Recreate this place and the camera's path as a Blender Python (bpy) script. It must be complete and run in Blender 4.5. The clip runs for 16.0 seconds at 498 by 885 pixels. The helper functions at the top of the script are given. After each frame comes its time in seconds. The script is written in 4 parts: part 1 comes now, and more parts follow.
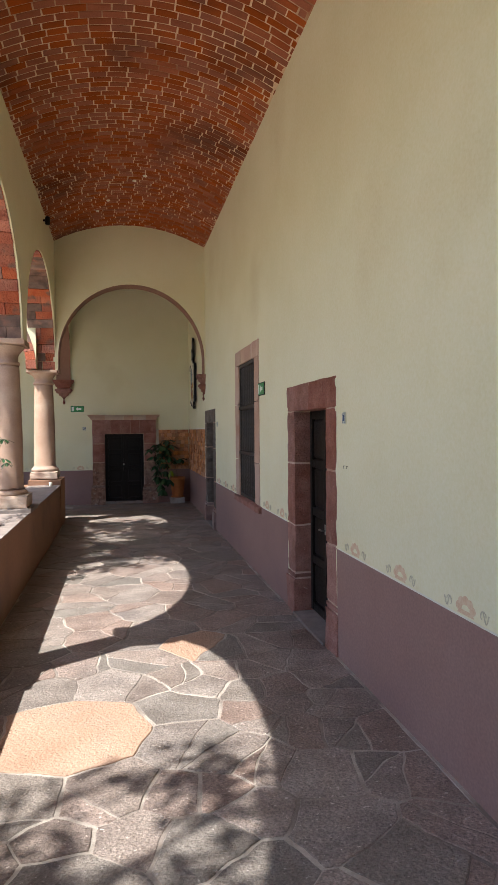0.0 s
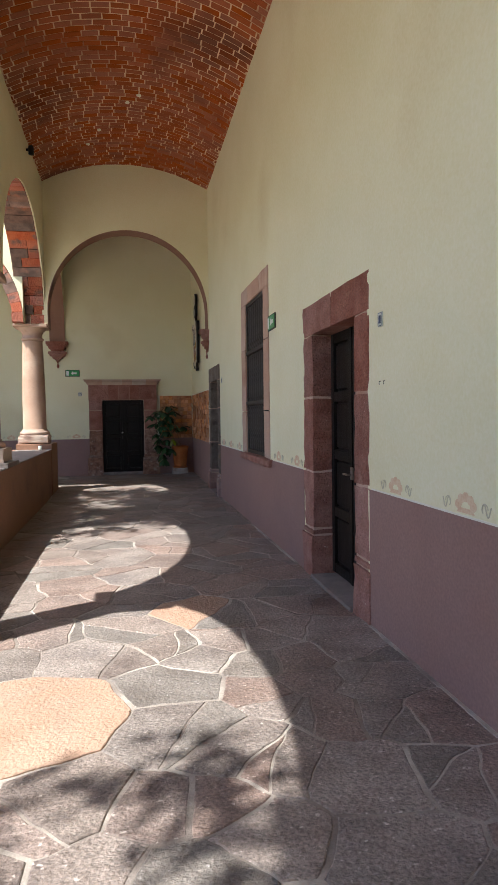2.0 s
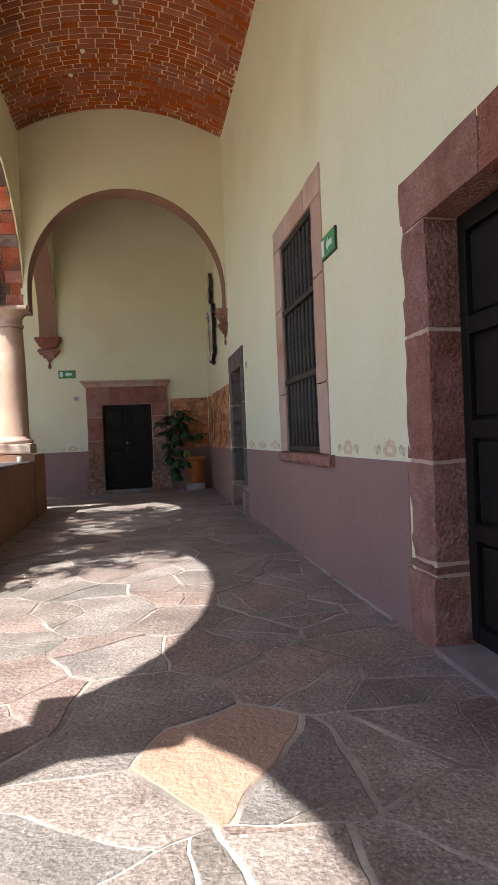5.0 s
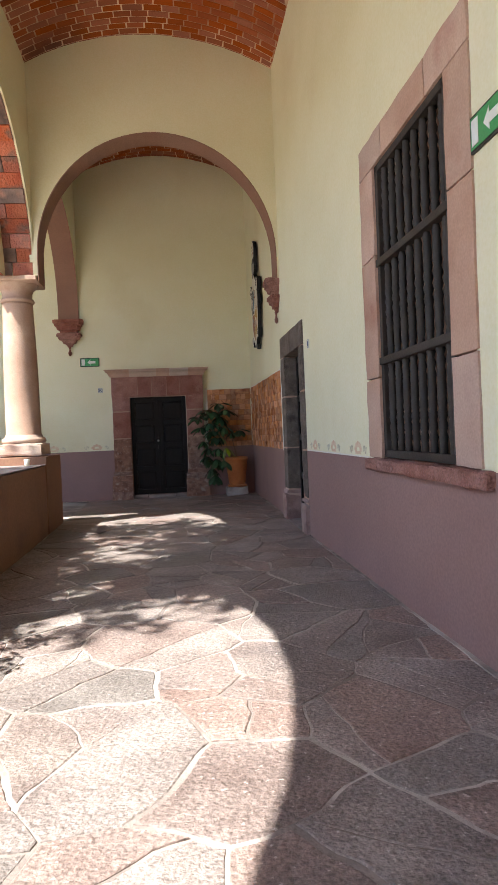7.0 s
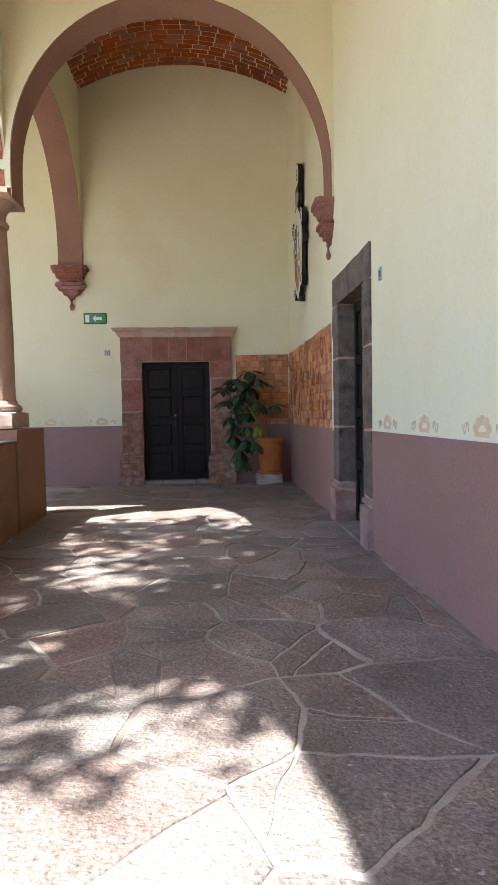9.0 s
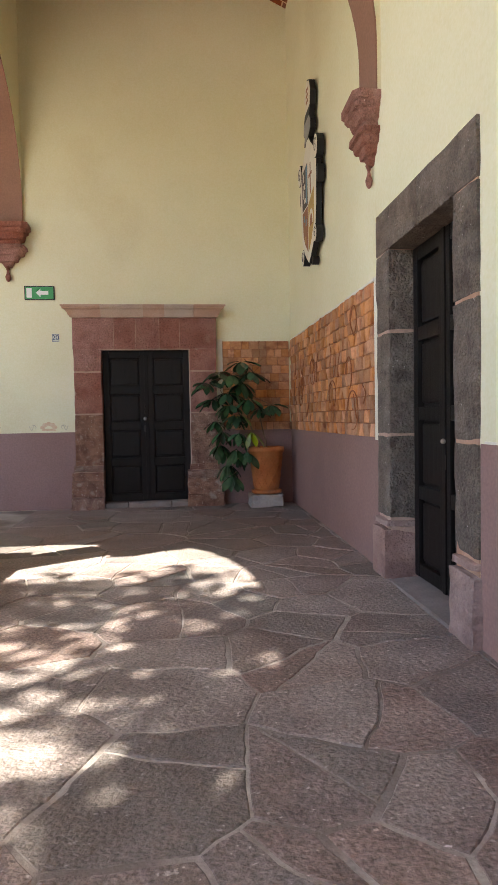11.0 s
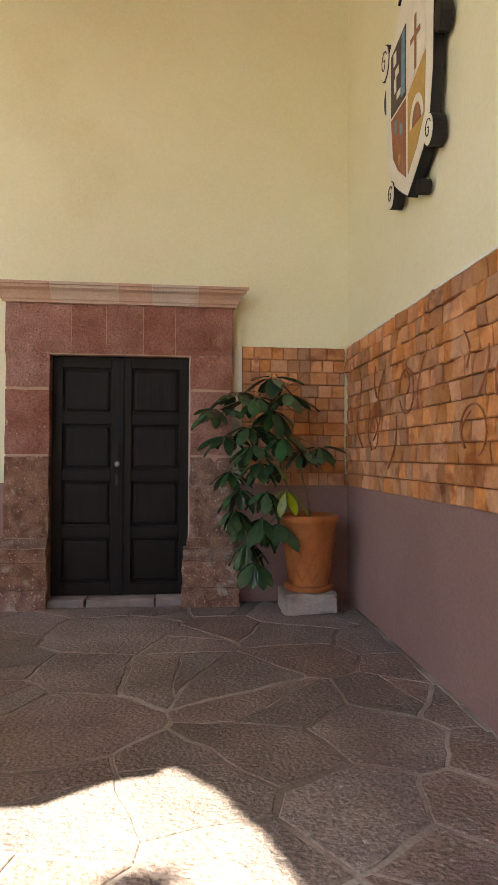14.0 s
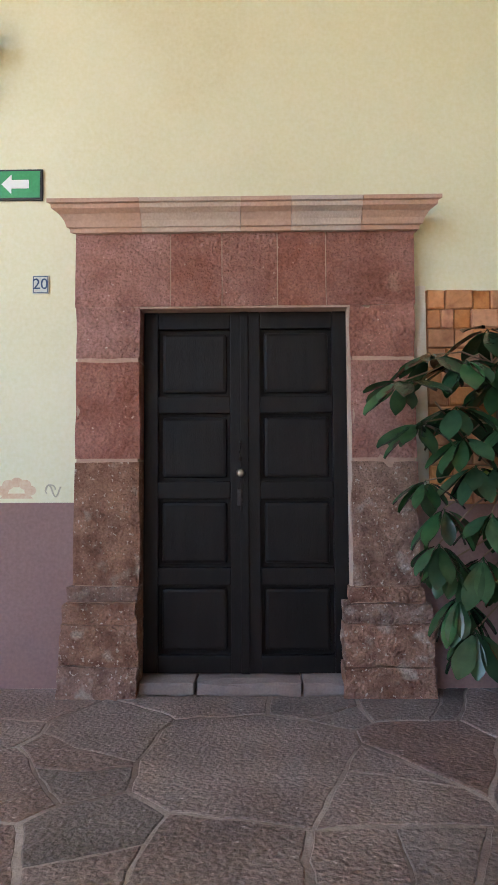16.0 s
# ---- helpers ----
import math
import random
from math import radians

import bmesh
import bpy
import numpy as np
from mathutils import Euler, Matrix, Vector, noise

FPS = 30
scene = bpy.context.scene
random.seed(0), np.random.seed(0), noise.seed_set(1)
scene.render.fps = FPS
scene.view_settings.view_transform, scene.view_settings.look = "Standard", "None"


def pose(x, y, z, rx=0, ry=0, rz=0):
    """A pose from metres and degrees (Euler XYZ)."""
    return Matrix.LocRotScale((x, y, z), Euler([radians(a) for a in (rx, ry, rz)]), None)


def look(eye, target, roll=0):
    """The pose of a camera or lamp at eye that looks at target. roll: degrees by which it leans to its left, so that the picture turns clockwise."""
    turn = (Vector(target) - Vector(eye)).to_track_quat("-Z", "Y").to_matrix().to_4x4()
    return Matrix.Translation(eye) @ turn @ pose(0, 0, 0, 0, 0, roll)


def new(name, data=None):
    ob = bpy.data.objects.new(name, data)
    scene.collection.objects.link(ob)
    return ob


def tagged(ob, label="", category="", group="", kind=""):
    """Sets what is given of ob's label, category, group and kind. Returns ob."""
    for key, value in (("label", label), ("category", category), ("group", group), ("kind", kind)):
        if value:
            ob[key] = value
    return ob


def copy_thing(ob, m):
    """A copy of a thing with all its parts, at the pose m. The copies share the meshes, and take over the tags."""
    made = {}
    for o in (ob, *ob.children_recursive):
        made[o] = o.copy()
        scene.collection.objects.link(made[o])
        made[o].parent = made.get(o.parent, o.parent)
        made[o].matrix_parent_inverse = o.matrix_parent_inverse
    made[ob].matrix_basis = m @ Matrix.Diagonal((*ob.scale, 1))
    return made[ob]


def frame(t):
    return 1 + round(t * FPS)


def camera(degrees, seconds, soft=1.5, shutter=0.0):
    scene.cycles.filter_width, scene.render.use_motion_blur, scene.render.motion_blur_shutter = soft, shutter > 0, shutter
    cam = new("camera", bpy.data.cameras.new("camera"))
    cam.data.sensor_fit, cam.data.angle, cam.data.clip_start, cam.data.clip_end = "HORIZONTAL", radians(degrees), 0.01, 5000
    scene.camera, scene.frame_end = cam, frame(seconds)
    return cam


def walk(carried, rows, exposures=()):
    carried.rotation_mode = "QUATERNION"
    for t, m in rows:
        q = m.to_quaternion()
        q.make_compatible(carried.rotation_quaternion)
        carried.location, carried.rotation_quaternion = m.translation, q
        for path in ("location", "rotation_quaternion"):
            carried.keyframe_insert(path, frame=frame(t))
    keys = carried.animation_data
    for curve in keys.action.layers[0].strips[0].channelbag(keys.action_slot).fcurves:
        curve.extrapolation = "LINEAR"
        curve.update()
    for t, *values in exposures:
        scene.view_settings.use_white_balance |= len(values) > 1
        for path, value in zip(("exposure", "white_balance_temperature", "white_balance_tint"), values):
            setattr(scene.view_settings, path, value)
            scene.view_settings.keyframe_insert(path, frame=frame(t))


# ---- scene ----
cam = camera(43.8, 16.0)
PATH = [
    (0, (1.962, 1.943, 2.3), (2.365, 3.902, 2.257), -0.6),
    (0.5, (2.073, 2.234, 2.147), (2.476, 4.192, 2.099), -0.7),
    (1, (2.084, 2.517, 1.987), (2.494, 4.473, 1.922), -0.9),
    (1.5, (2.124, 2.863, 1.821), (2.54, 4.818, 1.738), -1.1),
    (2, (2.19, 3.202, 1.679), (2.571, 5.164, 1.593), -0.8),
    (2.5, (2.242, 3.59, 1.527), (2.567, 5.562, 1.451), -0.7),
    (3, (2.332, 3.993, 1.368), (2.573, 5.977, 1.308), -0.7),
    (3.5, (2.349, 4.481, 1.291), (2.56, 6.469, 1.241), -1.2),
    (4, (2.397, 5.016, 1.278), (2.657, 6.999, 1.243), -2.1),
    (4.2, (2.405, 5.22, 1.249), (2.696, 7.198, 1.219), -2.1),
    (6.3, (2.511, 7.607, 1.34), (2.858, 9.576, 1.33), -2.5),
    (6.5, (2.525, 7.839, 1.277), (2.835, 9.815, 1.272), -2.7),
    (7, (2.396, 8.216, 1.346), (2.63, 10.202, 1.312), -2.4),
    (7.5, (2.457, 8.878, 1.291), (2.631, 10.87, 1.23), -2.1),
    (8, (2.486, 9.441, 1.283), (2.63, 11.434, 1.199), -1.5),
    (8.5, (2.584, 9.976, 1.251), (2.724, 11.969, 1.158), -1.1),
    (9, (2.606, 10.6, 1.247), (2.735, 12.594, 1.154), -1.0),
    (9.2, (2.596, 10.832, 1.267), (2.726, 12.826, 1.175), -0.8),
    (11.3, (2.489, 13.383, 1.233), (2.708, 15.369, 1.157), -1.1),
    (11.5, (2.467, 13.595, 1.266), (2.685, 15.582, 1.203), -1.0),
    (12, (2.484, 14.151, 1.254), (2.729, 16.136, 1.226), -0.9),
    (12.5, (2.544, 14.688, 1.251), (2.797, 16.671, 1.265), -0.7),
    (13, (2.581, 15.183, 1.286), (2.841, 17.166, 1.31), -0.3),
    (13.5, (2.636, 15.732, 1.319), (2.883, 17.717, 1.347), -0.1),
    (14, (2.618, 16.26, 1.316), (2.821, 18.249, 1.36), 0.3),
    (14.5, (2.545, 16.802, 1.318), (2.695, 18.796, 1.351), 0.1),
    (15, (2.403, 17.321, 1.324), (2.488, 19.318, 1.361), -0.0),
    (15.5, (2.257, 17.799, 1.266), (2.295, 19.798, 1.331), -0.1),
    (16, (2.127, 18.213, 1.221), (2.096, 20.21, 1.329), -0.3),
]
EXPOSURES = [(0, 1.28, 6350, 7), (1.5, 1.3, 6250, 6), (4, 1.28, 6050, 6), (6.5, 1.95, 6400, 8), (8, 1.82, 5900, 7), (9, 2.3, 6000, 6), (11.5, 2.55, 6900, 7), (13, 2.6, 7600, 8), (14.5, 2.8, 6950, 8), (16, 3.1, 6050, 5)]
walk(cam, [(t, look(eye, target, roll)) for t, eye, target, roll in PATH], EXPOSURES)

# ---- world and sun ----
SUN_WAY = Vector((0.55, 0.31, -1.0)).normalized()
world = bpy.data.worlds.new("world")
scene.world = world
world.use_nodes = True
sky = world.node_tree.nodes.new("ShaderNodeTexSky")
sky.sky_type, sky.sun_disc = "NISHITA", False
sky.sun_elevation = math.asin(-SUN_WAY.z)
sky.sun_rotation = math.atan2(-SUN_WAY.x, -SUN_WAY.y)
background = world.node_tree.nodes["Background"]
background.inputs["Strength"].default_value = 0.15
world.node_tree.links.new(sky.outputs[0], background.inputs["Color"])
sun_data = bpy.data.lights.new("sun", "SUN")
sun_data.energy, sun_data.angle, sun_data.color = 4.3, radians(0.53), (1.0, 0.95, 0.87)
sun = new("sun", sun_data)
sun.rotation_mode = "QUATERNION"
sun.rotation_quaternion = SUN_WAY.to_track_quat("-Z", "Y")
sun.location = (-8, -4, 20)


# ---- materials ----
def material(name, colours, scale=4.0, rough=0.8, bump=0.3, fine=60.0, per_piece=0.0, metal=0.0, stain=None, stain_scale=0.8,
             stain_at=0.55, speck=None, speck_at=0.66, squash=(1, 1, 1), spec=0.3, grit=0.35, depth=0.02, pits=0.0):
    """A surface of two colours mixed by noise, with fine grain, stains of a third colour, specks and relief."""
    m = bpy.data.materials.new(name)
    m.use_nodes = True
    nodes, links = m.node_tree.nodes, m.node_tree.links
    shader = nodes["Principled BSDF"]
    shader.inputs["Metallic"].default_value = metal
    shader.inputs["Specular IOR Level"].default_value = spec
    coords = nodes.new("ShaderNodeTexCoord")
    mapping = nodes.new("ShaderNodeMapping")
    mapping.inputs["Scale"].default_value = squash
    links.new(coords.outputs["Object"], mapping.inputs["Vector"])

    def noise_node(size, detail):
        n = nodes.new("ShaderNodeTexNoise")
        n.inputs["Scale"].default_value, n.inputs["Detail"].default_value = size, detail
        links.new(mapping.outputs[0], n.inputs["Vector"])
        return n.outputs["Fac"]

    def ramp(source, low, high):
        r = nodes.new("ShaderNodeMapRange")
        r.inputs["From Min"].default_value, r.inputs["From Max"].default_value = low, high
        links.new(source, r.inputs["Value"])
        return r.outputs[0]

    def mix(factor, a, b, kind="MIX"):
        n = nodes.new("ShaderNodeMix")
        n.data_type, n.blend_type = "RGBA", kind
        for socket, value in ((n.inputs["Factor"], factor), (n.inputs[6], a), (n.inputs[7], b)):
            if isinstance(value, (tuple, float)):
                socket.default_value = (*value, 1) if isinstance(value, tuple) else value
            else:
                links.new(value, socket)
        return n.outputs[2]

    broad, grain = noise_node(scale, 6), noise_node(fine, 3)
    colour = mix(ramp(broad, 0.32, 0.68), colours[0], colours[1])
    if stain:
        colour = mix(ramp(noise_node(stain_scale, 8), stain_at, stain_at + 0.14), colour, stain)
    if speck:
        colour = mix(ramp(noise_node(fine * 0.5, 2), speck_at, speck_at + 0.05), colour, speck)
    shade = ramp(grain, 0.5 - 0.9 * (1.2 - grit), 0.5 + 0.9 * (1.2 - grit))
    grey = nodes.new("ShaderNodeCombineColor")
    for i in range(3):
        links.new(shade, grey.inputs[i])
    colour = mix(grit, colour, mix(1.0, colour, grey.outputs[0], "OVERLAY"))
    if per_piece:
        info = nodes.new("ShaderNodeObjectInfo")
        island = nodes.new("ShaderNodeNewGeometry")
        total = nodes.new("ShaderNodeMath")
        total.operation = "ADD"
        links.new(info.outputs["Random"], total.inputs[0])
        links.new(island.outputs["Random Per Island"], total.inputs[1])
        part_of = nodes.new("ShaderNodeMath")
        part_of.operation = "FRACT"
        links.new(total.outputs[0], part_of.inputs[0])
        hsv = nodes.new("ShaderNodeHueSaturation")
        r = nodes.new("ShaderNodeMapRange")
        r.inputs["To Min"].default_value, r.inputs["To Max"].default_value = 1 - per_piece, 1 + per_piece
        links.new(part_of.outputs[0], r.inputs["Value"])
        links.new(r.outputs[0], hsv.inputs["Value"])
        times = nodes.new("ShaderNodeMath")
        times.operation = "MULTIPLY"
        times.inputs[1].default_value = 7.31
        links.new(part_of.outputs[0], times.inputs[0])
        again = nodes.new("ShaderNodeMath")
        again.operation = "FRACT"
        links.new(times.outputs[0], again.inputs[0])
        r2 = nodes.new("ShaderNodeMapRange")
        r2.inputs["To Min"].default_value, r2.inputs["To Max"].default_value = 0.86, 1.12
        links.new(again.outputs[0], r2.inputs["Value"])
        links.new(r2.outputs[0], hsv.inputs["Saturation"])
        links.new(colour, hsv.inputs["Color"])
        colour = hsv.outputs[0]
    links.new(colour, shader.inputs["Base Color"])
    r = nodes.new("ShaderNodeMapRange")
    r.inputs["To Min"].default_value, r.inputs["To Max"].default_value = max(0.05, rough - 0.12), min(1, rough + 0.12)
    links.new(broad, r.inputs["Value"])
    links.new(r.outputs[0], shader.inputs["Roughness"])
    total = nodes.new("ShaderNodeMath")
    total.operation = "MULTIPLY_ADD"
    total.inputs[1].default_value = 0.35
    links.new(grain, total.inputs[0])
    links.new(broad, total.inputs[2])
    height = total.outputs[0]
    if pits:
        pitted = nodes.new("ShaderNodeMath")
        pitted.operation = "MULTIPLY_ADD"
        pitted.inputs[1].default_value = pits
        links.new(ramp(noise_node(fine * 0.55, 2), 0.34, 0.62), pitted.inputs[0])
        links.new(height, pitted.inputs[2])
        height = pitted.outputs[0]
    relief = nodes.new("ShaderNodeBump")
    relief.inputs["Strength"].default_value, relief.inputs["Distance"].default_value = bump, depth
    links.new(height, relief.inputs["Height"])
    links.new(relief.outputs[0], shader.inputs["Normal"])
    return m


M_PLASTER = material("cream_plaster", ((0.75, 0.705, 0.485), (0.79, 0.75, 0.54)), 1.3, 0.85, 0.12, 45, stain=(0.70, 0.635, 0.42), stain_scale=0.45, stain_at=0.58)
M_DADO = material("mauve_paint", ((0.27, 0.162, 0.143), (0.30, 0.186, 0.165)), 1.6, 0.75, 0.12, 50, stain=(0.25, 0.155, 0.142), stain_scale=0.7)
M_BROWN = material("brown_paint", ((0.26, 0.14, 0.10), (0.30, 0.165, 0.12)), 2.0, 0.8, 0.12, 50)
M_PARAPET = material("ochre_brown_paint", ((0.25, 0.13, 0.08), (0.29, 0.155, 0.10)), 1.5, 0.8, 0.15, 40, stain=(0.2, 0.11, 0.08))
M_PINK = material("pink_quarry_stone", ((0.25, 0.10, 0.072), (0.37, 0.18, 0.145)), 5.0, 0.85, 1.0, 70, 0.13, stain=(0.42, 0.24, 0.185), stain_scale=4.0, stain_at=0.66, speck=(0.47, 0.32, 0.26), speck_at=0.72, grit=0.6, pits=0.5)
M_ROSE = material("pale_rose_stone", ((0.47, 0.30, 0.225), (0.55, 0.38, 0.295)), 3.0, 0.85, 0.4, 60, 0.1, stain=(0.40, 0.2, 0.14), stain_scale=1.5)
M_MAUVE = material("mauve_plinth_stone", ((0.30, 0.19, 0.165), (0.40, 0.275, 0.24)), 5.0, 0.88, 0.8, 70, 0.1, stain=(0.22, 0.14, 0.125), stain_scale=3.0, pits=0.4)
M_PALE = material("pale_cornice_stone", ((0.50, 0.37, 0.29), (0.60, 0.47, 0.38)), 3.0, 0.85, 0.5, 70, 0.06, stain=(0.42, 0.27, 0.2), stain_scale=2.0)
M_WORN = material("worn_reddish_stone", ((0.17, 0.085, 0.06), (0.38, 0.22, 0.16)), 9.0, 0.9, 1.0, 95, 0.12, stain=(0.42, 0.33, 0.27), stain_scale=8.0, stain_at=0.58, pits=0.5, speck=(0.46, 0.36, 0.30), speck_at=0.64, grit=0.6)
M_GREY = material("dark_grey_stone", ((0.13, 0.1, 0.082), (0.22, 0.178, 0.148)), 7.0, 0.85, 1.0, 80, 0.14, stain=(0.095, 0.073, 0.06), stain_scale=5.0, stain_at=0.57, speck=(0.40, 0.35, 0.31), speck_at=0.71, grit=0.6, pits=0.6)
M_COLUMN = material("column_stone", ((0.40, 0.265, 0.20), (0.48, 0.34, 0.265)), 3.0, 0.88, 0.4, 60, 0.05, stain=(0.55, 0.43, 0.34), stain_scale=1.3)
M_COPING = material("coping_stone", ((0.20, 0.165, 0.152), (0.28, 0.235, 0.215)), 5.0, 0.9, 0.5, 70, 0.15)
M_FLAG = material("flagstone", ((0.18, 0.143, 0.13), (0.305, 0.255, 0.23)), 2.3, 0.55, 1.0, 66, 0.15, stain=(0.17, 0.142, 0.135), stain_scale=1.3, speck=(0.38, 0.33, 0.305), speck_at=0.68, spec=0.28, grit=0.75, depth=0.024, pits=0.17, squash=(0.92, 1.1, 1))
M_FLAG_ROSE = material("rose_flagstone", ((0.19, 0.137, 0.12), (0.285, 0.218, 0.193)), 2.6, 0.55, 1.0, 62, 0.15, stain=(0.175, 0.138, 0.126), stain_scale=1.6, speck=(0.38, 0.32, 0.29), speck_at=0.68, spec=0.28, grit=0.75, depth=0.024, pits=0.17, squash=(0.92, 1.1, 1))
M_FLAG_ORANGE = material("orange_flagstone", ((0.38, 0.222, 0.148), (0.43, 0.275, 0.195)), 2.0, 0.7, 0.8, 60, 0.05, stain=(0.36, 0.26, 0.20), stain_scale=1.2, spec=0.3, grit=0.45, depth=0.026, pits=0.2)
M_FLAG_BLUE = material("blue_grey_flagstone", ((0.158, 0.133, 0.12), (0.235, 0.204, 0.186)), 3.2, 0.55, 1.0, 66, 0.12, speck=(0.32, 0.29, 0.28), speck_at=0.69, spec=0.28, grit=0.7, depth=0.024, pits=0.17, squash=(0.92, 1.1, 1))
M_MORTAR = material("pale_mortar", ((0.36, 0.315, 0.28), (0.48, 0.43, 0.385)), 5.0, 0.9, 0.7, 60, stain=(0.2, 0.165, 0.148), stain_scale=1.1, stain_at=0.44)
M_BRICK = material("vault_brick", ((0.28, 0.064, 0.02), (0.36, 0.092, 0.03)), 2.2, 0.85, 0.5, 50, 0.12, stain=(0.17, 0.045, 0.02), stain_scale=0.6, stain_at=0.55)
M_LIME = material("lime_joint", ((0.60, 0.40, 0.25), (0.74, 0.56, 0.38)), 3.0, 0.9, 0.5, 50, stain=(0.34, 0.15, 0.08), stain_scale=0.8, stain_at=0.5)
M_VRED = material("red_painted_voussoir", ((0.36, 0.095, 0.055), (0.46, 0.16, 0.095)), 4.0, 0.88, 0.9, 50, 0.24, stain=(0.20, 0.115, 0.09), stain_scale=4.5, stain_at=0.55, pits=0.4)
M_VGREY = material("grey_voussoir", ((0.13, 0.085, 0.07), (0.28, 0.175, 0.14)), 5.0, 0.88, 0.6, 55, 0.2, stain=(0.40, 0.18, 0.12), stain_scale=3.0)
M_DOOR = material("black_painted_wood", ((0.009, 0.0075, 0.007), (0.015, 0.012, 0.011)), 3.0, 0.48, 0.2, 60, 0.1, squash=(6, 6, 0.7), spec=0.16)
M_IRON = material("dark_turned_wood", ((0.032, 0.027, 0.024), (0.058, 0.047, 0.042)), 6.0, 0.6, 0.3, 80)
# near-black, so that the colour itself holds the unlit rooms' shade
M_ROOM_SHADE = material("room_shade_black", ((0.02, 0.02, 0.02), (0.03, 0.03, 0.03)), 2.0, 0.9, 0.0)
M_CLAY = material("relief_clay", ((0.46, 0.19, 0.08), (0.60, 0.30, 0.145)), 7.0, 0.7, 0.9, 40, 0.3, stain=(0.33, 0.12, 0.055), stain_scale=6.0, stain_at=0.55)
M_CLAYDARK = material("carved_groove", ((0.26, 0.09, 0.036), (0.33, 0.125, 0.055)), 7.0, 0.8, 0.4, 40)
M_WHITE = material("white_paint", ((0.72, 0.68, 0.58), (0.80, 0.76, 0.66)), 5.0, 0.7, 0.2, 50)
M_BLACK = material("black_edge", ((0.012, 0.011, 0.011), (0.02, 0.018, 0.018)), 5.0, 0.55, 0.1)
M_GREEN = material("sign_green", ((0.06, 0.30, 0.10), (0.07, 0.33, 0.12)), 5.0, 0.35, 0.02)
M_SIGNWHITE = material("sign_white", ((0.78, 0.8, 0.76), (0.82, 0.83, 0.8)), 5.0, 0.4, 0.02)
M_SIGNFRAME = material("sign_frame", ((0.03, 0.028, 0.025), (0.05, 0.045, 0.04)), 5.0, 0.5, 0.05)
M_ORANGE_STENCIL = material("faded_orange_stencil", ((0.66, 0.44, 0.29), (0.73, 0.59, 0.41)), 14.0, 0.85, 0.1)
M_GREY_STENCIL = material("faded_grey_stencil", ((0.50, 0.47, 0.36), (0.60, 0.55, 0.41)), 12.0, 0.85, 0.1)
M_POT = material("terracotta_pot", ((0.38, 0.11, 0.03), (0.50, 0.18, 0.055)), 4.0, 0.65, 0.3, 40, stain=(0.34, 0.12, 0.045), stain_scale=2.0)
M_SOIL = material("soil", ((0.03, 0.02, 0.015), (0.06, 0.04, 0.03)), 20.0, 0.95, 0.8)
M_LEAF = material("dark_leaf", ((0.023, 0.058, 0.026), (0.046, 0.098, 0.04)), 9.0, 0.2, 0.15, 40, 0.3, spec=0.5)
M_LEAF_NEW = material("yellow_green_leaf", ((0.16, 0.22, 0.02), (0.24, 0.28, 0.03)), 9.0, 0.35, 0.15, 40, 0.2, spec=0.5)
M_STEM = material("stem_bark", ((0.16, 0.10, 0.06), (0.26, 0.17, 0.11)), 14.0, 0.85, 0.4)
M_BLOCK = material("limestone_block", ((0.34, 0.29, 0.26), (0.46, 0.40, 0.36)), 6.0, 0.9, 0.9, 50, stain=(0.25, 0.2, 0.18), stain_scale=3.0)
M_GROUND = material("courtyard_gravel", ((0.40, 0.34, 0.27), (0.50, 0.43, 0.35)), 2.0, 0.95, 0.6, 30, stain=(0.22, 0.19, 0.15))
M_METAL = material("brushed_metal", ((0.55, 0.54, 0.52), (0.62, 0.61, 0.6)), 6.0, 0.35, 0.05, metal=1.0)
M_TILE = material("number_tile", ((0.55, 0.56, 0.5), (0.62, 0.63, 0.56)), 20.0, 0.4, 0.05)
M_INK = material("blue_ink", ((0.03, 0.06, 0.13), (0.05, 0.08, 0.16)), 8.0, 0.5, 0.02)
M_TREE_LEAF = material("tree_leaf", ((0.04, 0.085, 0.02), (0.07, 0.12, 0.03)), 6.0, 0.5, 0.1, per_piece=0.3)
M_P_BLUE = material("painted_blue", ((0.10, 0.22, 0.33), (0.2, 0.34, 0.44)), 12.0, 0.6, 0.05)
M_P_BRICK = material("painted_brick", ((0.26, 0.10, 0.05), (0.34, 0.15, 0.08)), 12.0, 0.6, 0.05)
M_P_GOLD = material("painted_gold", ((0.45, 0.27, 0.07), (0.55, 0.36, 0.12)), 12.0, 0.6, 0.05)
M_P_DARK = material("painted_umber", ((0.06, 0.045, 0.04), (0.1, 0.07, 0.06)), 12.0, 0.6, 0.05)
M_P_SILVER = material("painted_grey", ((0.25, 0.24, 0.24), (0.34, 0.33, 0.32)), 12.0, 0.6, 0.05)


# ---- building helpers ----
def part(name, bm, mat, parent=None, label="", smooth=False):
    """Links a bmesh as one mesh object, under a parent if there is one."""
    me = bpy.data.meshes.new(name)
    bm.normal_update()
    bm.to_mesh(me)
    bm.free()
    me.materials.append(mat)
    if smooth:
        for p in me.polygons:
            p.use_smooth = True
    ob = new(name, me)
    ob.parent = parent
    if label:
        tagged(ob, label)
    return ob


def shared(name, me, parent, m=None):
    ob = new(name, me)
    ob.parent = parent
    if m is not None:
        ob.matrix_basis = m
    return ob


def empty(name, label, category, group="", kind="", at=(0, 0, 0)):
    ob = new(name)
    ob.location = at
    ob.empty_display_size = 0.1
    return tagged(ob, label, category, group, kind)


def structure(ob, label, category=""):
    return tagged(ob, label, category, kind="structure")


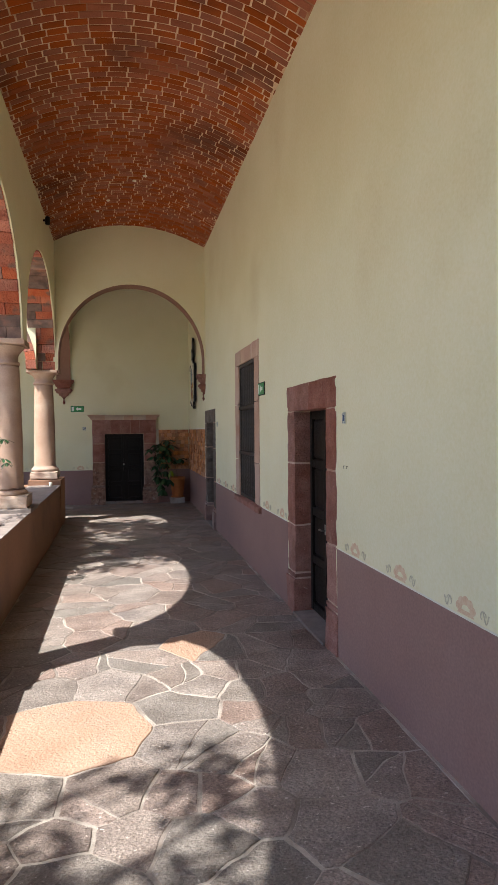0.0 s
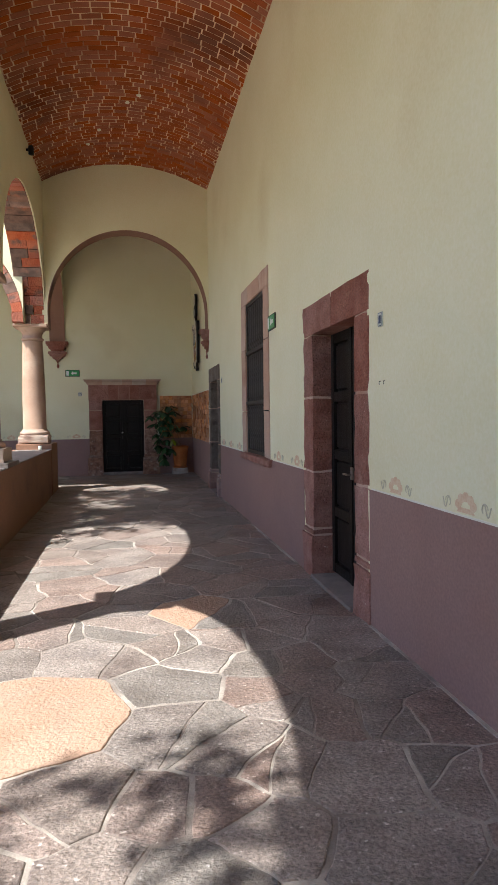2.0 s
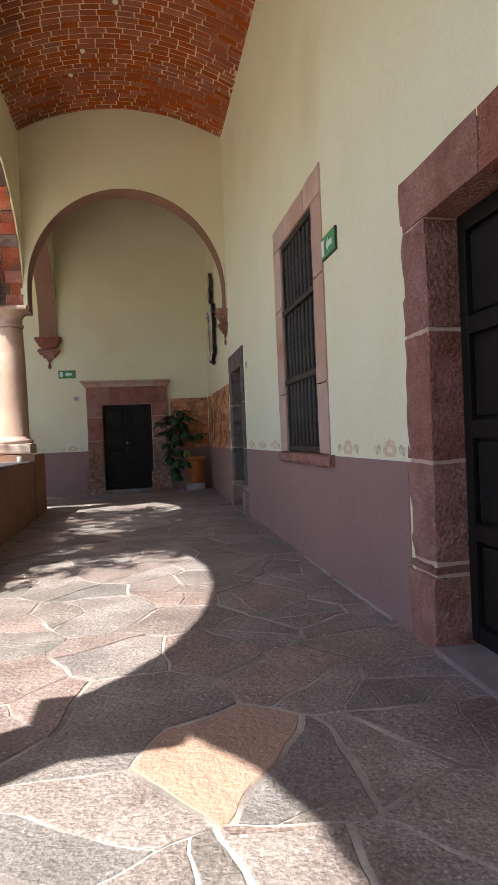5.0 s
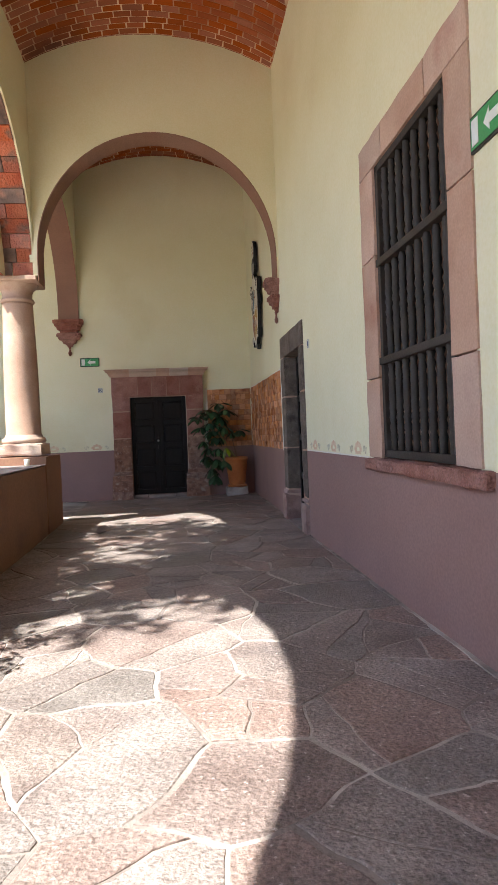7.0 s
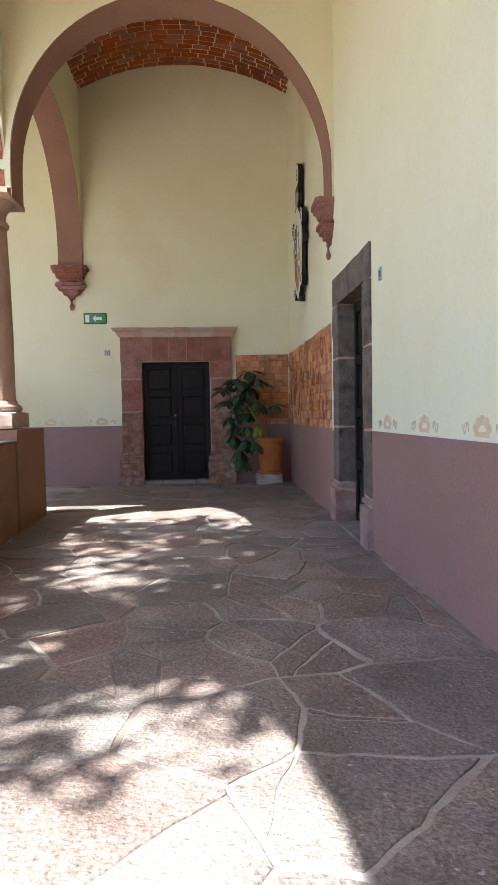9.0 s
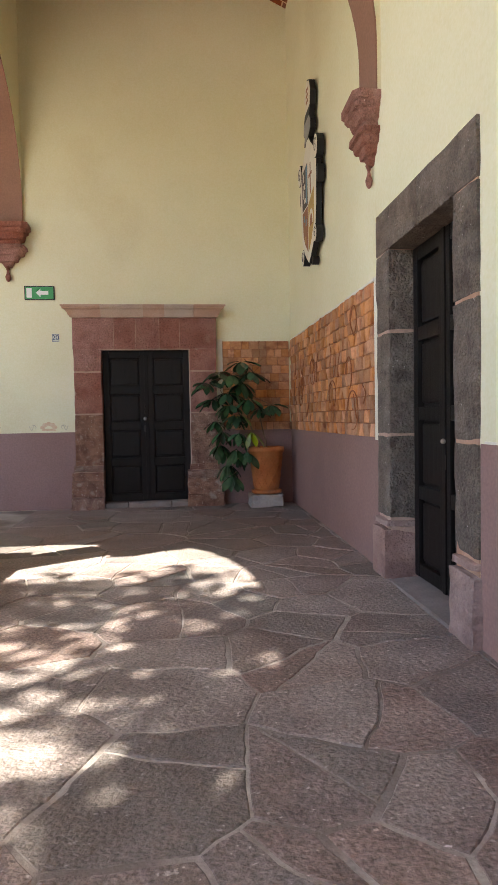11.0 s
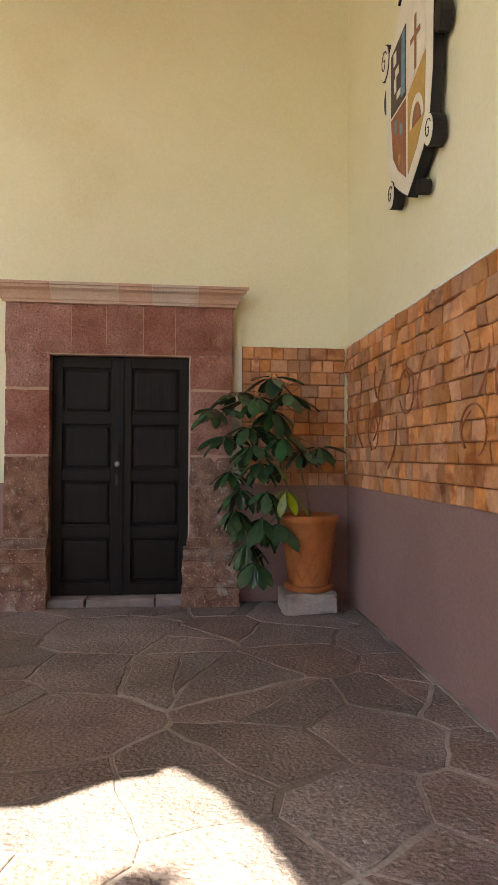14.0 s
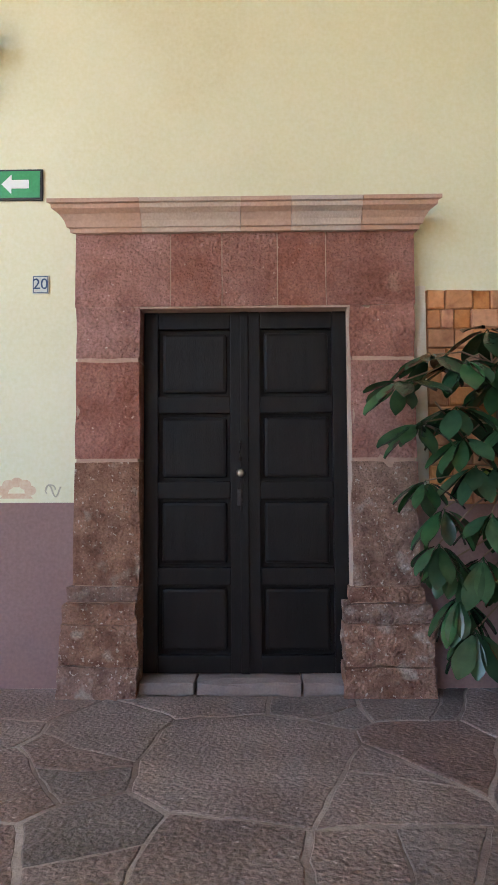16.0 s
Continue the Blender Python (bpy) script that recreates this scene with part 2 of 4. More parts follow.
def add_box(bm, x0, x1, y0, y1, z0, z1, bevel=0.0, rough=0.0):
    geom = bmesh.ops.create_cube(bm, size=1.0)
    for v in geom["verts"]:
        v.co = Vector(((x0 + x1) / 2 + v.co.x * (x1 - x0), (y0 + y1) / 2 + v.co.y * (y1 - y0), (z0 + z1) / 2 + v.co.z * (z1 - z0)))
        if rough:
            v.co += Vector([random.uniform(-rough, rough) for _ in range(3)])
    if bevel:
        edges = list({e for v in geom["verts"] for e in v.link_edges})
        bmesh.ops.bevel(bm, geom=edges, offset=bevel, segments=2, affect="EDGES", profile=0.6)
    return bm


def box(x0, x1, y0, y1, z0, z1, bevel=0.0, rough=0.0):
    return add_box(bmesh.new(), x0, x1, y0, y1, z0, z1, bevel, rough)


def stone(x0, x1, y0, y1, z0, z1, bevel=0.012, wear=0.006, cuts=3):
    """A dressed block with softened, slightly worn edges."""
    bm = box(x0, x1, y0, y1, z0, z1)
    bmesh.ops.subdivide_edges(bm, edges=bm.edges[:], cuts=cuts, use_grid_fill=True)
    for v in bm.verts:
        n = sum(abs(c - a) < 1e-5 or abs(c - b) < 1e-5 for c, a, b in zip(v.co, (x0, y0, z0), (x1, y1, z1)))
        d = noise.noise_vector(v.co * 5.0) * wear + noise.noise_vector(v.co * 21.0) * wear * 0.6
        v.co += d
        if n >= 2:
            mid = Vector(((x0 + x1) / 2, (y0 + y1) / 2, (z0 + z1) / 2))
            for i in range(3):
                lo, hi = ((x0, x1), (y0, y1), (z0, z1))[i]
                if abs(v.co[i] - lo) < wear * 1.5 or abs(v.co[i] - hi) < wear * 1.5:
                    v.co[i] += bevel * (0.5 + abs(noise.noise(v.co * 9.0))) * (1 if v.co[i] < mid[i] else -1)
    return bm


def prism(points, place, depth0, depth1):
    """An outline in a plane, given depth: place(a, b, depth) puts it in the world."""
    bm = bmesh.new()
    front = [bm.verts.new(place(a, b, depth0)) for a, b in points]
    back = [bm.verts.new(place(a, b, depth1)) for a, b in points]
    bm.faces.new(front)
    bm.faces.new(back[::-1])
    for i in range(len(points)):
        j = (i + 1) % len(points)
        bm.faces.new((front[j], front[i], back[i], back[j]))
    bmesh.ops.recalc_face_normals(bm, faces=bm.faces[:])
    return bm


def lathe(profile, at, steps=28):
    """A turned shape about a vertical axis, from pairs of radius and height."""
    bm = bmesh.new()
    rings = []
    for r, z in profile:
        rings.append([bm.verts.new((at[0] + r * math.cos(a), at[1] + r * math.sin(a), at[2] + z)) for a in (2 * math.pi * i / steps for i in range(steps))])
    for low, high in zip(rings, rings[1:]):
        for i in range(steps):
            j = (i + 1) % steps
            bm.faces.new((low[i], low[j], high[j], high[i]))
    bm.faces.new(rings[0][::-1])
    bm.faces.new(rings[-1])
    return bm


def tube(points, radius, sides=6):
    """A round stem along points; radius may be a pair for a taper."""
    bm = bmesh.new()
    r0, r1 = radius if isinstance(radius, tuple) else (radius, radius)
    rings = []
    for k, p in enumerate(points):
        p = Vector(p)
        ahead = Vector(points[min(k + 1, len(points) - 1)]) - Vector(points[max(k - 1, 0)])
        q = ahead.to_track_quat("Z", "Y")
        r = r0 + (r1 - r0) * k / max(1, len(points) - 1)
        rings.append([bm.verts.new(p + q @ Vector((r * math.cos(a), r * math.sin(a), 0))) for a in (2 * math.pi * i / sides for i in range(sides))])
    for low, high in zip(rings, rings[1:]):
        for i in range(sides):
            j = (i + 1) % sides
            bm.faces.new((low[i], low[j], high[j], high[i]))
    bm.faces.new(rings[0][::-1])
    bm.faces.new(rings[-1])
    return bm


def wall_cells(a0, a1, z0, z1, holes, make):
    """Fills a wall of boxes round rectangular holes (a0, a1, z0, z1)."""
    cuts_a = sorted({a0, a1, *[h[0] for h in holes], *[h[1] for h in holes]})
    for a, b in zip(cuts_a, cuts_a[1:]):
        spans = sorted((h[2], h[3]) for h in holes if h[0] <= a + 1e-6 and h[1] >= b - 1e-6)
        low = z0
        for h0, h1 in spans:
            if h0 > low + 1e-6:
                make(a, b, low, h0)
            low = h1
        if z1 > low + 1e-6:
            make(a, b, low, z1)


# ---- plan, in metres ----
XR, YE = 4.10, 21.85          # faces of the long wall and of the end wall
XL = 0.42                     # inner face of the arcade wall
Y0 = -4.6                     # the corridor's near end
SPRING, RISE = 6.93, 0.47     # the vault
BAY, COL_X, COL_Y = 5.05, 0.11, 17.80
COLUMN_YS = (18.02, 12.75, 7.90, 2.65, -2.40, -7.45)
CAP = 3.80                    # top of the capitals
DADO = 1.07

# doors and window in the long wall: opening y0, y1, z0, z1
DOOR_A, WINDOW, DOOR_B = (8.26, 9.48, 0.0, 2.52), (11.82, 13.17, 1.10, 3.47), (16.47, 17.57, 0.0, 2.47)
DOOR_END = (1.45, 2.65, 0.0, 2.20)

# ---- long wall ----
bm = bmesh.new()
wall_cells(Y0, YE + 0.6, -0.1, 7.0, [(7.96, 9.79, -0.1, 2.80), (11.53, 13.48, 1.0, 3.69), (16.21, 17.83, -0.1, 2.75)], lambda a, b, c, d: add_box(bm, XR, XR + 0.6, a, b, c, d))
wall_east = structure(part("wall_east", bm, M_PLASTER), "tall cream plaster wall with faint stains", "wall")
bm = bmesh.new()
wall_cells(Y0, YE - 0.008, -0.06, DADO, [(7.92, 9.83, -0.06, 3), (16.17, 17.87, -0.06, 3)], lambda a, b, c, d: add_box(bm, XR - 0.006, XR + 0.01, a, b, c, d))
structure(part("dado_east", bm, M_DADO), "mauve painted dado along the wall foot", "dado")
bm = bmesh.new()
for a, b in ((Y0, 7.88), (9.87, 11.34), (13.58, 16.13)):
    add_box(bm, XR - 0.003, XR + 0.01, a, b, DADO + 0.001, DADO + 0.014)
structure(part("trim", bm, M_WHITE), "thin pale painted line over the dado", "trim")
# rooms behind the openings, their darkness painted as near-black walls
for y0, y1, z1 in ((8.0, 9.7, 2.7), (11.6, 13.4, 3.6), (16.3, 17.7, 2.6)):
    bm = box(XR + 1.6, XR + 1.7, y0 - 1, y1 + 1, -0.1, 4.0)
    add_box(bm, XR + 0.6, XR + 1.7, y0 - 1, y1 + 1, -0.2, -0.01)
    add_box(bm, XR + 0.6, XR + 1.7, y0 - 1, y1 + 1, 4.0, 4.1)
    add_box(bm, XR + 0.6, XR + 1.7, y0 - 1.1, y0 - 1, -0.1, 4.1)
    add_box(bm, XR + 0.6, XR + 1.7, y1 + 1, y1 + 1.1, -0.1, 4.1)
    structure(part("wall_room", bm, M_ROOM_SHADE), "room behind the opening, its shade put into near-black walls", "wall")

# ---- end wall, running on behind the side corridor ----
bm = bmesh.new()
wall_cells(-14.0, XR, -0.1, 7.455, [(1.11, 2.99, -0.05, 2.6)], lambda a, b, c, d: add_box(bm, a, b, YE, YE + 0.6, c, d))
structure(part("wall_north", bm, M_PLASTER), "cream plaster end wall", "wall")
bm = bmesh.new()
wall_cells(-14.0, XR - 0.006, 0.0, DADO, [(1.07, 3.03, 0, 3)], lambda a, b, c, d: add_box(bm, a, b, YE - 0.006, YE + 0.01, c, d))
structure(part("dado_north", bm, M_DADO), "mauve painted dado along the end wall", "dado")
# near-black sheet in place of the shaded room behind the end door
structure(part("wall_room", box(0.5, 3.6, YE + 0.6, YE + 0.7, -0.1, 3.5), M_ROOM_SHADE), "near-black sheet behind the door, standing in for a room's shade", "wall")


# ---- arches ----
def arch_curve(a, b, steps=36):
    return [(-a * math.cos(math.pi * i / steps), b * math.sin(math.pi * i / steps)) for i in range(steps + 1)]


def arch_fill(place, centre, half, a, b, spring, top, v0, v1):
    """Wall over an arch: from the curve up to top, between centre - half and centre + half."""
    bm = bmesh.new()
    curve = [(centre + u, spring + w) for u, w in arch_curve(a, b)]
    if half > a + 1e-6:
        curve = [(centre - half, spring)] + curve + [(centre + half, spring)]
    upper = [(u, top) for u, w in curve]
    rows = [[bm.verts.new(place(u, v, w)) for u, w in line] for v in (v0, v1) for line in (curve, upper)]
    low0, up0, low1, up1 = rows
    for i in range(len(curve) - 1):
        if abs(curve[i][0] - curve[i + 1][0]) > 1e-6:
            bm.faces.new((low0[i], low0[i + 1], up0[i + 1], up0[i]))
            bm.faces.new((low1[i + 1], low1[i], up1[i], up1[i + 1]))
            bm.faces.new((up0[i], up0[i + 1], up1[i + 1], up1[i]))
        bm.faces.new((low0[i + 1], low0[i], low1[i], low1[i + 1]))
    n = len(curve) - 1
    bm.faces.new((low0[0], up0[0], up1[0], low1[0]))
    bm.faces.new((low0[n], low1[n], up1[n], up0[n]))
    bmesh.ops.recalc_face_normals(bm, faces=bm.faces[:])
    return bm


def voussoirs(place, centre, a, b, spring, v0, v1, parent, count=33, deep=0.3):
    """The ring of wedge stones of an arch, each a piece of its own."""
    cuts = [math.pi * i / count for i in range(count + 1)]
    for k in range(count):
        t0, t1 = cuts[k] + 0.0015, cuts[k + 1] - 0.0015
        out = random.uniform(-0.014, 0.012)
        outline = []
        for t in (t0, (t0 + t1) / 2, t1):
            outline.append((centre - (a + out) * math.cos(t), spring + (b + out) * math.sin(t)))
        for t in (t1, (t0 + t1) / 2, t0):
            outline.append((centre - (a + deep) * math.cos(t), spring + (b + deep) * math.sin(t)))
        # the ring is two stones deep
        split = v0 + (v1 - v0) * random.choice((0.35, 0.5, 0.62, 1.0, 1.0))
        spans = [(v0, v1)] if split == v1 else [(v0, split - 0.006), (split + 0.006, v1)]
        for s0, s1 in spans:
            piece = prism(outline, lambda u, w, v: place(u, v, w), s0, s1)
            part("voussoir", piece, M_VRED if random.random() < 0.68 else M_VGREY, parent)


def place_main(u, v, z):
    return Vector((COL_X + v, u, z))


def place_side(u, v, z):
    return Vector((u, COL_Y + v, z))


ARCH_B = 2.08


def arcade_bay(place, centre, name, plain=False, rise=ARCH_B, half=BAY / 2):
    """One bay of the arcade wall over its columns: core, inner plaster and the stone ring."""
    span = half - 0.235
    wall = structure(part(name, arch_fill(place, centre, half, half - 0.003, rise + 0.285, CAP, 7.0, -0.29, 0.28), M_PLASTER),
                     "cream plaster arcade wall over a round stone arch", "wall")
    part("plaster", arch_fill(place, centre, half, span + 0.012, rise + 0.012, CAP, 7.0, 0.282, 0.31), M_PLASTER, wall)
    if plain:
        part("arch_ring", arch_fill(place, centre, half - 0.004, span, rise, CAP, CAP + rise + 0.1, -0.28, 0.27), M_VGREY, wall)
    else:
        voussoirs(place, centre, span, rise, CAP, -0.30, 0.281, wall, deep=0.232)
    return wall


COLUMN_PROFILE = [(0.30, 0.0), (0.315, 0.03), (0.30, 0.07), (0.265, 0.09), (0.262, 0.12), (0.25, 0.14), (0.247, 0.9), (0.235, 1.5), (0.215, 2.08), (0.213, 2.12),
                  (0.24, 2.13), (0.25, 2.155), (0.24, 2.18), (0.216, 2.19), (0.218, 2.27), (0.24, 2.32), (0.29, 2.37), (0.325, 2.42), (0.33, 2.44)]


def column(x, y, base=1.06):
    c = empty("column", "round pinkish stone column with moulded base and capital, on the parapet", "column", "arcade columns", at=(x, y, base))
    part("coping", stone(-0.42, 0.42, -0.44, 0.44, -0.08, 0.0, 0.01, 0.008), M_COPING, c, "worn dark grey coping stone")
    part("plinth", stone(-0.35, 0.35, -0.33, 0.33, 0.0, 0.21, 0.015, 0.01), M_COLUMN, c)
    part("shaft", lathe([(r, z + 0.2) for r, z in COLUMN_PROFILE[3:10]], (0, 0, 0)), M_COLUMN, c, smooth=True)
    part("base_moulding", lathe([(r, z + 0.2) for r, z in COLUMN_PROFILE[:5]], (0, 0, 0)), M_COLUMN, c, smooth=True)
    part("capital", lathe([(r * 0.92, z + 0.2) for r, z in COLUMN_PROFILE[9:]], (0, 0, 0)), M_COLUMN, c, smooth=True)
    part("abacus", stone(-0.345, 0.345, -0.335, 0.335, 2.64, CAP - base, 0.012, 0.01), M_COLUMN, c)
    return c


first = column(COL_X, COLUMN_YS[1])
for y in COLUMN_YS[2:5]:
    copy_thing(first, pose(COL_X, y, 1.06))
corner = empty("column", "thick pinkish stone corner column with flaked plaster, on the parapet's end", "column", "arcade columns", at=(0.09, 18.05, 1.12))
part("plinth", stone(-0.33, 0.33, -0.34, 0.34, 0.0, 0.20, 0.02, 0.014, 4), M_COLUMN, corner)
part("base_moulding", lathe([(r * 1.04, z + 0.2) for r, z in COLUMN_PROFILE[:5]], (0, 0, 0)), M_COLUMN, corner, smooth=True)
part("shaft", lathe([(r * 1.02, z + 0.2) for r, z in COLUMN_PROFILE[3:10]], (0, 0, 0)), M_COLUMN, corner, smooth=True)
part("capital", lathe([(r, z + 0.2) for r, z in COLUMN_PROFILE[9:]], (0, 0, 0)), M_COLUMN, corner, smooth=True)
part("abacus", stone(-0.37, 0.36, -0.36, 0.34, 2.60, CAP - 1.12, 0.014, 0.012, 4), M_COLUMN, corner)
for k in range(1, 3):
    copy_thing(first, pose(COL_X - BAY * k, COL_Y, 1.06))
for k in range(5):
    north, south = COLUMN_YS[k], COLUMN_YS[k + 1]
    arcade_bay(place_main, (north + south) / 2, "wall_west_%d" % (k + 1), k > 2, (2.13, 1.95, 2.06, ARCH_B, ARCH_B)[k], (north - south) / 2)
arcade_bay(place_side, COL_X - 0.12 - BAY * 0.5, "wall_side_1")
arcade_bay(place_side, COL_X - 0.12 - BAY * 1.5, "wall_side_2", plain=True)
structure(part("pier", box(-0.17, 0.44, 17.80, 18.2, CAP, 7.0), M_PLASTER), "cream plaster corner pier over the column", "wall")

# parapet between the columns
parapet = structure(part("parapet", stone(-0.24, 0.50, Y0, 17.55, -0.3, 0.98, 0.012, 0.006, 1), M_PARAPET), "low brown painted parapet wall of the arcade", "parapet")
part("top", stone(-0.25, 0.505, Y0, 17.555, 0.979, 1.0, 0.004, 0.003, 1), M_COPING, parapet, "dusty grey parapet top")
structure(part("parapet_end", stone(-0.26, 0.51, 17.55, 18.70, -0.3, 1.12, 0.012, 0.008, 2), M_PARAPET), "brown painted end pier of the parapet", "parapet")
structure(part("parapet_side", stone(-14.0, -0.26, 17.55, 18.2, -0.3, 0.98, 0.012, 0.006, 1), M_PARAPET), "low parapet of the side corridor", "parapet")

# transverse arch over the corridor and the arch to the side corridor
arch_mid = (0.44 + XR) / 2
bm = arch_fill(lambda u, v, z: Vector((u, v, z)), arch_mid, (XR - 0.44) / 2, 1.80, 1.85, 4.09, 7.45, 17.75, 18.18)
cross = structure(part("wall_cross_arch", bm, M_PLASTER), "cream wall with a round arch across the corridor", "wall")


def soffit(place, centre, a, b, spring, v0, v1, foot, thick=0.012):
    bm = bmesh.new()
    line = [(centre - a, foot)] + [(centre + u, spring + w) for u, w in arch_curve(a, b)] + [(centre + a, foot)]
    inner = [(centre - a + thick, foot)] + [(centre + u * (1 - thick / a), spring + w * (1 - thick / b)) for u, w in arch_curve(a, b)] + [(centre + a - thick, foot)]
    rows = [[bm.verts.new(place(u, v, w)) for u, w in l] for v in (v0, v1) for l in (line, inner)]
    for i in range(len(line) - 1):
        bm.faces.new((rows[1][i], rows[1][i + 1], rows[3][i + 1], rows[3][i]))
        bm.faces.new((rows[0][i], rows[0][i + 1], rows[1][i + 1], rows[1][i]))
        bm.faces.new((rows[2][i], rows[2][i + 1], rows[3][i + 1], rows[3][i]))
    bmesh.ops.recalc_face_normals(bm, faces=bm.faces[:])
    return bm


part("soffit", soffit(lambda u, v, z: Vector((u, v, z)), arch_mid, 1.80, 1.85, 4.09, 17.747, 18.183, 3.70), M_BROWN, cross, "brown painted soffit")
part("rib_foot", box(XR - 0.03, XR, 17.75, 18.18, 3.70, 4.09), M_PLASTER, cross)
part("return", box(0.36, 0.444, 17.756, 18.174, 4.0, 7.44), M_PLASTER, cross)
part("rib_foot", box(0.42, 0.47, 17.75, 18.18, 3.80, 4.09), M_PLASTER, cross)
side_mid = (18.18 + YE) / 2
bm = arch_fill(lambda u, v, z: Vector((v, u, z)), side_mid, (YE - 18.18) / 2, 1.80, 1.85, 4.09, 7.0, 0.03, 0.45)
side = structure(part("wall_side_arch", bm, M_PLASTER), "cream wall with a round arch to the side corridor", "wall")
part("soffit", soffit(lambda u, v, z: Vector((v, u, z)), side_mid, 1.80, 1.85, 4.09, 0.027, 0.453, 3.82), M_BROWN, side, "brown painted soffit")
part("rib_foot", box(0.03, 0.45, YE - 0.03, YE, 3.82, 4.09), M_BROWN, side)


def corbel(m):
    """A moulded stone bracket that carries an arch; built to project along -y."""
    c = empty("corbel", "carved pinkish stone corbel with a pendant under the arch", "corbel", "arch corbels")
    c.matrix_basis = m
    outline = ((0.29, 0.25, 0.05), (0.335, 0.295, 0.048), (0.335, 0.295, -0.02), (0.305, 0.265, -0.03), (0.30, 0.26, -0.07), (0.27, 0.23, -0.08), (0.245, 0.195, -0.15), (0.20, 0.155, -0.17), (0.195, 0.15, -0.215),
               (0.27, 0.21, -0.23), (0.285, 0.22, -0.285), (0.25, 0.185, -0.295), (0.23, 0.17, -0.355), (0.18, 0.135, -0.365), (0.14, 0.115, -0.43), (0.09, 0.085, -0.44), (0.045, 0.05, -0.51))
    for name, rows, mat in (("moulding", outline[:9], M_PINK), ("scroll", outline[8:], M_PINK)):
        bm = bmesh.new()
        rings = [[bm.verts.new(Vector((a, b, z)) + noise.noise_vector(Vector((a * 9, b * 9, z * 9))) * 0.012) for a, b in ((-half, 0.02), (-half, -out * 0.8), (-half * 0.8, -out), (half * 0.8, -out), (half, -out * 0.8), (half, 0.02))] for half, out, z in rows]
        for p, q in zip(rings, rings[1:]):
            for k in range(6):
                n = (k + 1) % 6
                bm.faces.new((p[k], p[n], q[n], q[k]))
        bm.faces.new(rings[0])
        bm.faces.new(rings[-1][::-1])
        bmesh.ops.recalc_face_normals(bm, faces=bm.faces[:])
        part(name, bm, mat, c)
    part("pendant", lathe([(0.012, -0.70), (0.035, -0.67), (0.042, -0.63), (0.022, -0.585), (0.016, -0.55), (0.04, -0.50)], (0, -0.05, 0), 12), M_PINK, c, smooth=True)
    return c


corbel(pose(0.24, YE, 3.82) @ Matrix.Diagonal((0.92, 0.92, 1.0, 1.0)))
corbel(pose(XR, 17.965, 3.68, 0, 0, -90) @ Matrix.Diagonal((0.66, 0.72, 0.9, 1.0)))

# ---- vault of brick courses ----
VAULT_R = ((XR - XL) ** 2 / 4 + RISE ** 2) / (2 * RISE)
VAULT_X = (XL + XR) / 2


def vault_height(x):
    return SPRING + RISE - VAULT_R + math.sqrt(VAULT_R ** 2 - (x - VAULT_X) ** 2)


def vault(name, y0, y1, label):
    bm = bmesh.new()
    n = 24
    rows = [[bm.verts.new((x, y, vault_height(x) + d)) for x in (XL - 0.05 + (XR - XL + 0.1) * i / n for i in range(n + 1))] for y, d in ((y0, 0.005), (y1, 0.005))]
    for i in range(n):
        bm.faces.new((rows[0][i], rows[1][i], rows[1][i + 1], rows[0][i + 1]))
    structure(part(name + "_bed", bm, M_LIME), "lime mortar bed of the brick vault", "ceiling")
    verts, faces = [], []
    y, row = y0, 0
    while y < y1 - 0.02:
        wide = random.uniform(0.118, 0.136)
        x = XL - random.uniform(0, 0.25)
        while x < XR:
            long = random.uniform(0.24, 0.30)
            gap = random.uniform(0.003, 0.0065)
            a, b = max(x + gap, XL - 0.02), min(x + long - gap, XR + 0.02)
            if b - a > 0.03:
                g = random.uniform(0.004, 0.0085)
                c, d = y + g, min(y + wide - g, y1)
                drop = random.uniform(-0.002, 0.002)
                base = len(verts)
                wob = [random.uniform(-0.004, 0.004) for _ in range(8)]
                for e, off in ((0.0, 0.03), (0.006, -0.002)):
                    for px, py, w in ((a + e, c + e, 0), (b - e, c + e, 2), (b - e, d - e, 4), (a + e, d - e, 6)):
                        px, py = px + wob[w], py + wob[w + 1]
                        verts.append((px, py, vault_height(min(max(px, XL), XR)) + off + drop))
                faces.append((base + 4, base + 7, base + 6, base + 5))
                for i in range(4):
                    j = (i + 1) % 4
                    faces.append((base + i, base + 4 + i, base + 4 + j, base + j))
            x += long
        y += wide
        row += 1
    me = bpy.data.meshes.new(name)
    me.from_pydata(verts, [], faces)
    me.materials.append(M_BRICK)
    return structure(new(name, me), label, "ceiling")


vault("ceiling_1", Y0, 17.75, "low brick barrel vault with pale lime joints")
vault("ceiling_2", 18.18, YE, "brick barrel vault of the corner bay")
bm = box(XL - 0.8, XR + 0.6, Y0, YE + 0.6, 7.46, 7.8)
add_box(bm, -14.0, XL - 0.8, 17.4, YE + 0.6, 7.0, 7.8)
structure(part("roof", bm, M_VGREY), "flat roof over the corridors", "roof")
structure(part("wall_south", box(-0.25, XR, Y0 - 0.4, Y0, -0.1, 7.5), M_PLASTER), "cream plaster wall closing the corridor", "wall")
structure(part("wall_far_side", box(-14.4, -14.0, 17.4, YE + 0.6, -0.1, 7.8), M_PLASTER), "cream wall closing the side corridor", "wall")

# ---- courtyard, and unseen walls round it that bounce light ----
structure(part("ground", box(-400, 400, -400, 400, -0.5, -0.3), M_GROUND), "pale gravel courtyard ground", "ground")
# plain walls out of view, added to throw sunlight back at the arcade
structure(part("wall_court_west", box(-24.5, -24.0, -30, 30, -0.3, 7.5), M_PLASTER), "unseen plain cream wall added across the courtyard to bounce light", "wall")
